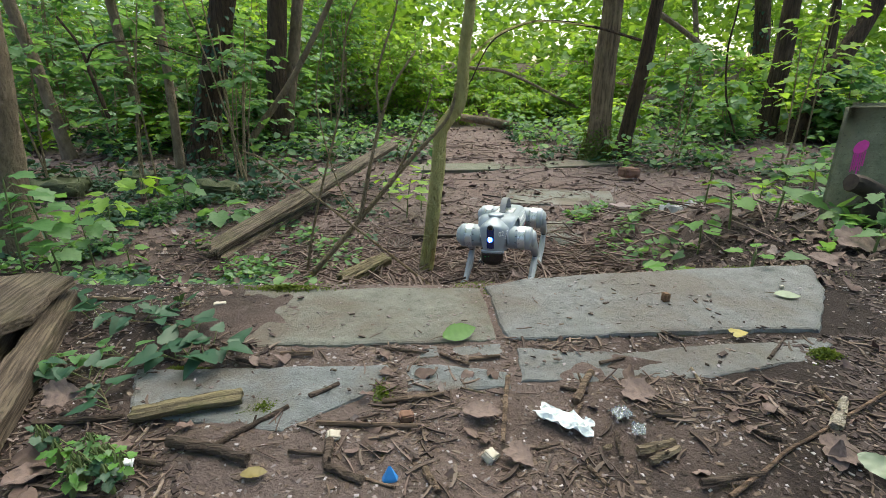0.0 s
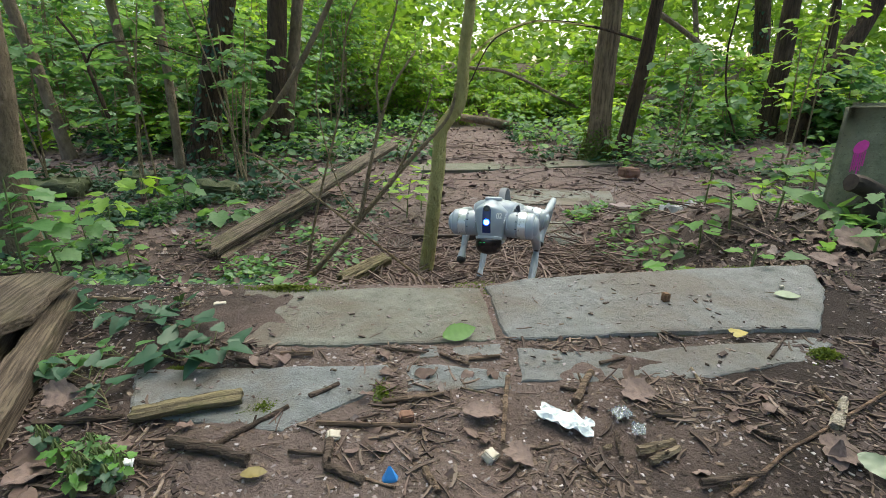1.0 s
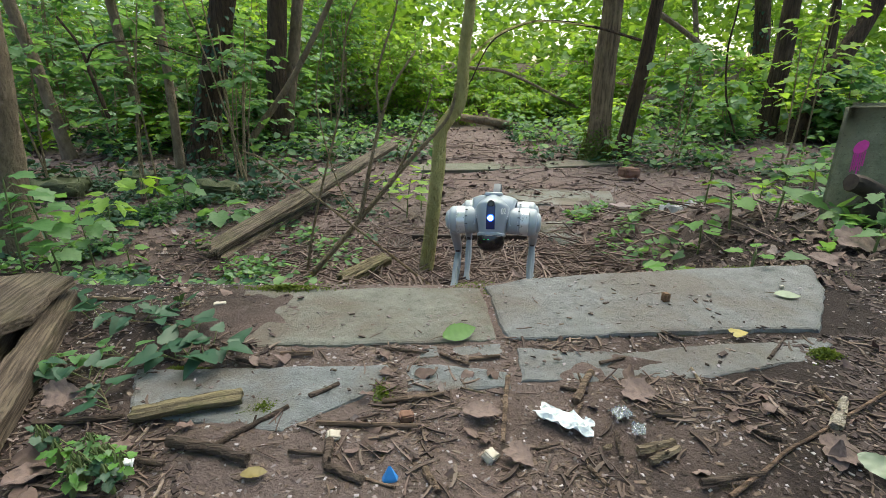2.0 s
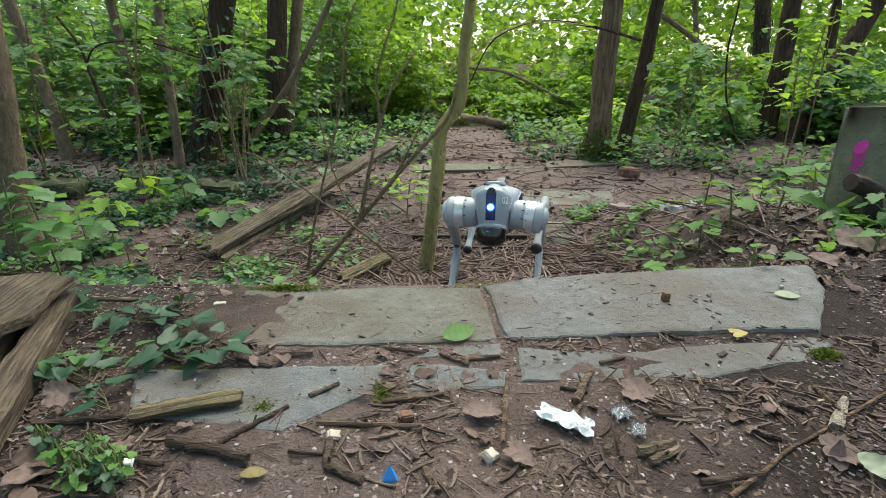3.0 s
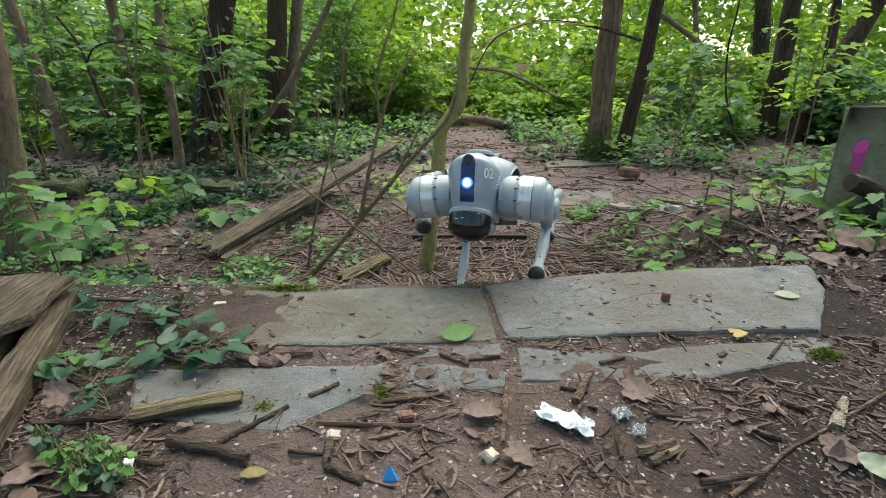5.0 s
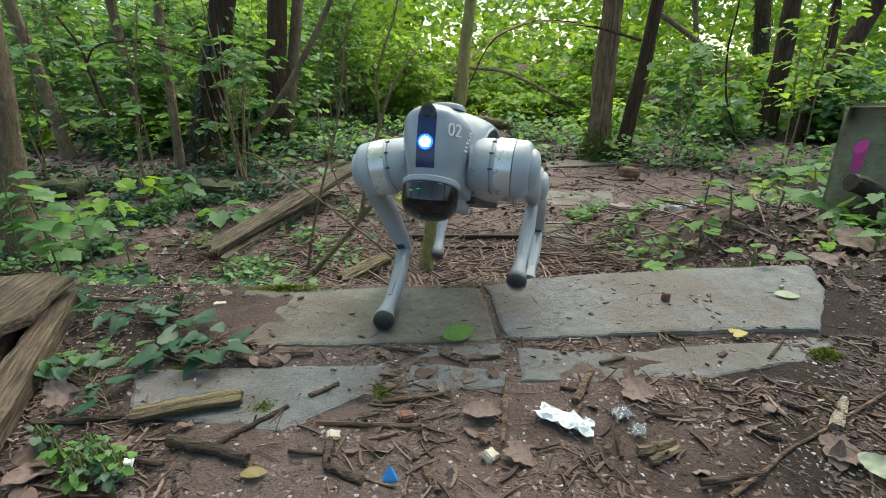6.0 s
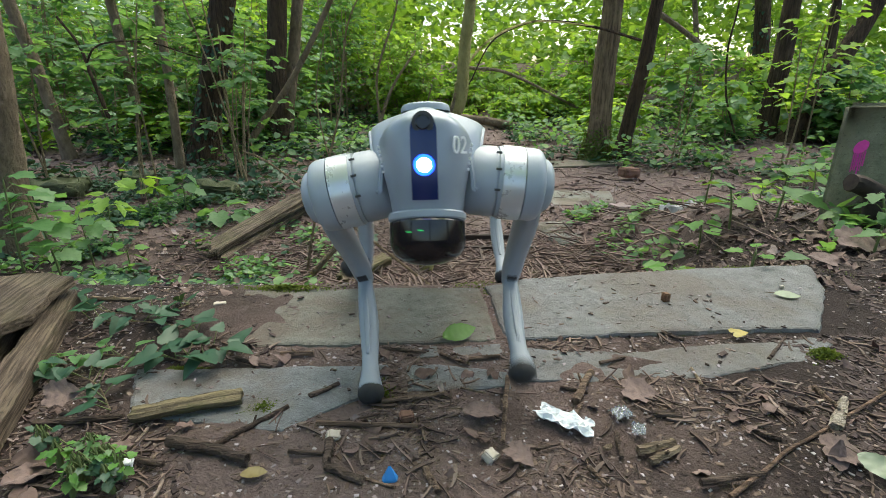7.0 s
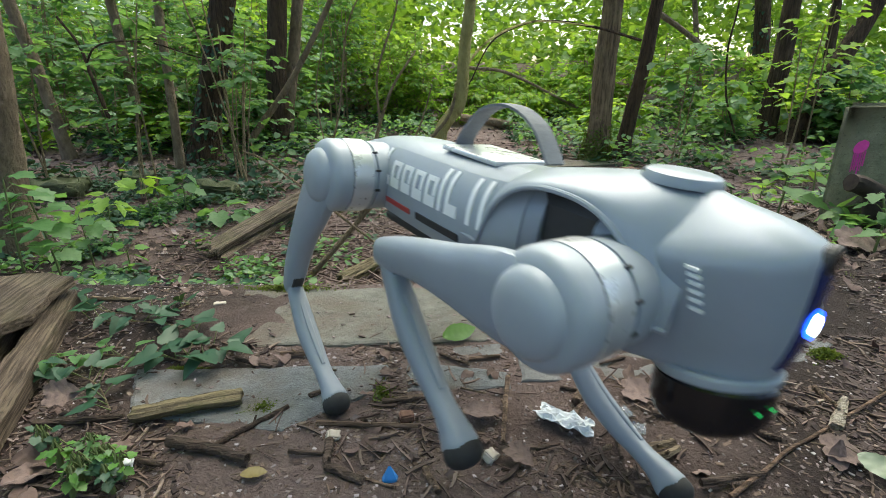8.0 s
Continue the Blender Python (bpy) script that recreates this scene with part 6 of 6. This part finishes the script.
    lid = part("lidar_dome", dome, M_BLACK, head, "glossy black lidar dome")
    # green reflections on the dome, drawn as small emissive bars
    for k in range(2):
        part("reflection_line", rounded_box(0.0012, 0.006, 0.0008, 0.0003, (0.3105 - 0.0035 * k, -0.006 - 0.013 * k, -0.052 - 0.002 * k)), M_GREEN_GLOW, lid, "green line reflection drawn as a glowing bar", smooth=False)
    num = part("number", text_mesh("02", 0.027, M_WHITE), None, head, "white numerals 02")
    pz, ph = 0.024, 0.66
    p = head_point(pz, ph)
    n = (head_point(pz, ph + 0.05) - head_point(pz, ph - 0.05)).cross(head_point(pz + 0.004, ph) - head_point(pz - 0.004, ph)).normalized()
    up = (Vector((0, 0, 1)) - n * n.z).normalized()
    num.matrix_basis = Matrix.Translation(p + n * 0.0022) @ Matrix((up.cross(n), up, n)).transposed().to_4x4()
    for sd in (-1, 1):
        for k in range(6):
            p = head_point(0.012 + 0.0045 * k, sd * (1.12 + 0.012 * k))
            part("side_mark", rounded_box(0.010, 0.004, 0.0028, 0.0008, tuple(p)), M_WHITE, head, smooth=False)
    puck = Buf()
    ring = lathe([(0.0, 0.031), (0.004, 0.031), (0.008, 0.029), (0.0095, 0.026), (0.010, 0.0)], 32)
    puck.add([(0.195 + p[0], p[2], 0.0850 + p[1]) for p in ring.v], ring.f)
    part("top_puck", puck, M_ROBOT, robot)
    # carrying strap
    arc = swept([(-0.092, 0, 0.056), (-0.086, 0, 0.075), (-0.055, 0, 0.108), (-0.012, 0, 0.118), (0.030, 0, 0.104), (0.062, 0, 0.070)], 5)
    b = Buf()
    v, f = [], []
    for i, p in enumerate(arc):
        d = (arc[min(i + 1, len(arc) - 1)] - arc[max(i - 1, 0)]).normalized()
        up = Vector((-d.z, 0, d.x))
        for yy, uu in ((-0.0125, -0.0014), (-0.0125, 0.0014), (-0.004, 0.0022), (0.004, 0.0022), (0.0125, 0.0014), (0.0125, -0.0014)):
            v.append(p + up * uu + Vector((0, yy, 0)))
    f = [(i * 6 + k, i * 6 + (k + 1) % 6, (i + 1) * 6 + (k + 1) % 6, (i + 1) * 6 + k) for i in range(len(arc) - 1) for k in range(6)]
    f += [tuple(range(6)), tuple((len(arc) - 1) * 6 + k for k in range(6))]
    part("carrying_strap", b.add(v, f), M_STRAP, robot, "grey woven carrying strap", smooth=False)

    legs = {}
    for nm, sx, sy in (("fl", 1, 1), ("fr", 1, -1), ("rl", -1, 1), ("rr", -1, -1)):
        hip = part("hip_motor", lathe([(-0.005, 0.030), (0.002, 0.040), (0.010, 0.0445), (0.038, 0.0455), (0.0385, 0.043), (0.0405, 0.043), (0.041, 0.0455), (0.046, 0.046), (0.072, 0.046), (0.073, 0.040)], 40, sy), M_CAP, robot)
        part("motor_band", lathe([(0.0455, 0.044), (0.046, 0.0475), (0.0725, 0.0475), (0.073, 0.045)], 40, sy), M_BAND, hip, "bright silver motor ring")
        for k in range(3):
            a = 0.9 - 0.55 * k
            part("screw_tab", rounded_box(0.002, 0.007, 0.003, 0.0006, (0.0462 * math.cos(a), sy * 0.0395, 0.0462 * math.sin(a))), M_JOINT, hip, smooth=False)
        thigh = part("thigh", limb([(0.012, 0, -sy * 0.004, 0.030, 0.012), (-0.008, 0, -sy * 0.004, 0.037, 0.0135), (-0.045, -0.002, -sy * 0.002, 0.036, 0.0150), (-0.095, -0.004, 0, 0.027, 0.016), (-0.150, -0.004, 0, 0.021, 0.0155), (-0.195, 0, 0, 0.0185, 0.015), (-0.222, 0.002, 0, 0.015, 0.012)]), M_ROBOT, robot)
        part("hip_cap", lathe([(-0.022, 0.043), (-0.0215, 0.0468), (-0.009, 0.0468), (-0.0035, 0.0458), (0.0005, 0.0432), (0.0030, 0.0395), (0.0042, 0.0362), (0.0046, 0.0348), (0.0095, 0.0334), (0.0140, 0.0295), (0.0172, 0.0235), (0.0190, 0.0150), (0.0196, 0.007), (0.0198, 0.0)], 40, sy), M_CAP, thigh, "stepped grey motor cap")
        part("knee_slot", rounded_box(0.012, 0.0165, 0.036, 0.004, (0.0135, 0, -0.202)), M_JOINT, thigh, "black knee opening", smooth=False)
        shin = part("shin", limb([(0.010, 0, 0, 0.009, 0.009), (-0.005, 0, 0, 0.012, 0.0105), (-0.035, -0.004, 0, 0.0135, 0.0125), (-0.080, -0.010, 0, 0.0145, 0.0145), (-0.125, -0.009, 0, 0.0125, 0.013), (-0.160, -0.004, 0, 0.0105, 0.0115), (-0.183, 0, 0, 0.0130, 0.0130), (-0.200, 0.001, 0, 0.0168, 0.0162), (-0.205, 0.001, 0, 0.0165, 0.016)]), M_SHELL, robot)
        part("shin_ridge", limb([(-0.02, 0.0085, 0, 0.002, 0.0035), (-0.08, 0.0035, 0, 0.003, 0.0045), (-0.15, 0.0045, 0, 0.0025, 0.003)], 10), M_SHELL, shin)
        ft = Buf()
        ring = lathe([(-0.002, 0.0160), (0.000, 0.0176), (0.006, 0.0186), (0.012, 0.0178), (0.0175, 0.0135), (0.0203, 0.006), (0.0207, 0.0)], 24)
        ft.add([(0.001 + p[0], p[2], -0.203 - p[1]) for p in ring.v], ring.f)
        part("foot_pad", ft, M_RUBBER, shin, "black rubber foot")
        legs[nm] = (sx, sy, hip, thigh, shin)
    return robot, legs

# ================= movement =================
#        t     x      y      z    yaw  pitch  roll     (yaw 0: walks towards -y; pitch > 0: nose up)
BODY = [(0, 0.270, 2.094, -0.200, -16.9, 2.8, 2), (0.5, 0.258, 2.020, -0.170, -15, 7.5, 2.2), (1, 0.236, 1.880, -0.108, -17.5, 10, 2.5), (1.5, 0.208, 1.880, -0.105, -10.5, 9, 0.8), (2.8, 0.199, 1.685, -0.027, -11, 15, 0.5), (3, 0.196, 1.650, -0.020, -12, 14.5, 1),
        (3.5, 0.170, 1.559, 0.051, -12.9, 14.7, 1.3), (4, 0.158, 1.447, 0.085, -13.5, 22, 0.6), (4.5, 0.152, 1.351, 0.110, -12.6, 16.5, 0), (4.7, 0.149, 1.307, 0.096, -15.5, 17, 1.5), (5.8, 0.064, 1.074, 0.218, -15, 14, 1), (6, 0.048, 1.021, 0.234, -14.5, 16, 0),
        (6.3, 0.022, 0.945, 0.262, -13, 15, 0.9), (6.5, 0.014, 0.905, 0.263, -12.2, 14, 1.2), (6.8, -0.008, 0.855, 0.260, -4.5, 12.3, 0.8), (7, -0.020, 0.825, 0.263, 0.1, 11, 1.6), (7.2, -0.035, 0.782, 0.256, 11.5, 10.5, 4), (7.3, -0.033, 0.788, 0.257, 18.5, 7, 3.5),
        (7.4, -0.027, 0.775, 0.250, 26, 5, 0.5), (7.5, -0.002, 0.704, 0.264, 29.5, 4, -1.8), (7.6, 0.012, 0.686, 0.266, 33.5, 1.5, -2.4), (7.8, 0.034, 0.605, 0.279, 35.8, -2.5, -4.5), (8, 0.071, 0.554, 0.278, 34.5, -4.4, -4.7)]
# middle of each swing of a foot; diagonal feet swing together
LEFT_FRONT = [-0.2, 0.66, 1.43, 2.22, 3.04, 3.82, 4.64, 5.38, 6.14, 6.89, 7.67, 8.5]
LEFT = [-0.2, 0.65, 1.42, 2.22, 3.04, 3.8, 4.6, 5.36, 6.12, 6.89, 7.67, 8.5]
RIGHT = [-0.55, 0.25, 1.05, 1.85, 2.65, 3.45, 4.25, 5.0, 5.74, 6.50, 7.25, 8.02, 8.8]
SWINGS = {"fl": LEFT_FRONT, "rr": LEFT, "fr": RIGHT, "rl": RIGHT}
# where some feet stand, by the swing that brought them there
STAND = {("fl", 5.38): (0.131, 0.819), ("fl", 6.14): (0.086, 0.633), ("fl", 6.89): (0.104, 0.533), ("fl", 7.67): (0.248, 0.408), ("fr", 5.74): (-0.104, 0.776), ("fr", 6.50): (-0.099, 0.581),
         ("fr", 7.25): (0.003, 0.379), ("rr", 6.89): (-0.185, 0.812), ("rl", 7.25): (-0.002, 0.80), ("rr", 7.67): (-0.141, 0.556)}

# swings of their own manner: when the foot moves forwards, when it lifts, how high, how far outwards
STEP = {("fl", 7.67): (0.36, 0.65, 0.15, 0.0), ("fr", 6.50): (0.25, 0.75, 0.13, 0.028), ("fr", 8.02): (0.10, 0.8, 0.085, 0.0)}


def body_pose(t):
    x, y, z, yaw, pitch, roll = between(BODY, t)
    return pose(x, y, z, 0, 0, yaw - 90) @ pose(0, 0, 0, roll, -pitch, 0)


def leg_poses(sx, sy, foot):
    """Hip, thigh and shin poses in the robot's space that put the foot there."""
    hx, hy = sx * HIP_X, sy * HIP_Y
    f = Vector((foot.x - hx, foot.y - hy, foot.z))
    l1 = sy * ABD
    L = math.sqrt(max(0.003, f.y ** 2 + f.z ** 2 - l1 ** 2))
    q1 = math.atan2(f.z, f.y) - math.atan2(-L, l1)
    q1 = (q1 + math.pi) % (2 * math.pi) - math.pi
    D = min(2 * LINK * 0.995, math.hypot(f.x, L))
    phi, al = math.atan2(-f.x, L), math.acos(D / (2 * LINK))
    q1d = math.degrees(q1)
    hip = pose(hx, hy, 0, q1d, 0, 0)
    thigh = hip @ pose(0, l1, 0, 0, math.degrees(phi + al), 0)
    shin = thigh @ pose(0, 0, -LINK, 0, math.degrees(-2 * al), 0)
    return hip, thigh, shin


SLAB_TOP = 0.009


def stand(name, sx, sy, i):
    """Where a foot stands after its swing i."""
    sw = SWINGS[name]
    a, b = sw[i], sw[min(i + 1, len(sw) - 1)]
    if (name, a) in STAND:
        x, y = STAND[name, a]
    else:
        p = body_pose(max(0.0, min(8.0, (a + b) / 2))) @ Vector((sx * HIP_X - 0.01, sy * 0.135, -0.1))
        x, y = p.x, p.y
    z = max(ground_z(x, y), SLAB_TOP if 0.74 < y < 0.96 + 0.12 * max(0.0, x) else -9)
    return Vector((x, y, z + 0.0215 - 0.010))


def gait_foot(name, sx, sy, t):
    sw, half = SWINGS[name], 0.17
    i = max(k for k in range(len(sw)) if sw[k] - half <= t)
    b = stand(name, sx, sy, i)
    if t >= sw[i] + half:
        return b
    a = stand(name, sx, sy, max(0, i - 1))
    u = (t - sw[i] + half) / (2 * half)
    late, early, lift, out = STEP.get((name, sw[i]), (0.22, 0.8, 0.125, 0.0))
    p = a.lerp(b, smooth(late, 1.0, u))
    p += body_pose(t).to_3x3() @ Vector((0, sy * out * math.sin(math.pi * u), 0))
    p.z += (lift + 0.4 * abs(b.z - a.z) + (0.03 if sx < 0 else 0.0)) * math.sin(math.pi * u ** early)
    return p


def motions():
    times = [i / 10 for i in range(81)]
    walk(robot, [(t, body_pose(t)) for t in times])
    for name, (sx, sy, hip, thigh, shin) in legs.items():
        rows = [leg_poses(sx, sy, body_pose(t).inverted() @ gait_foot(name, sx, sy, t)) for t in times]
        for k, ob in enumerate((hip, thigh, shin)):
            walk(ob, [(t, r[k]) for t, r in zip(times, rows)])



robot, legs = build_robot()
motions()
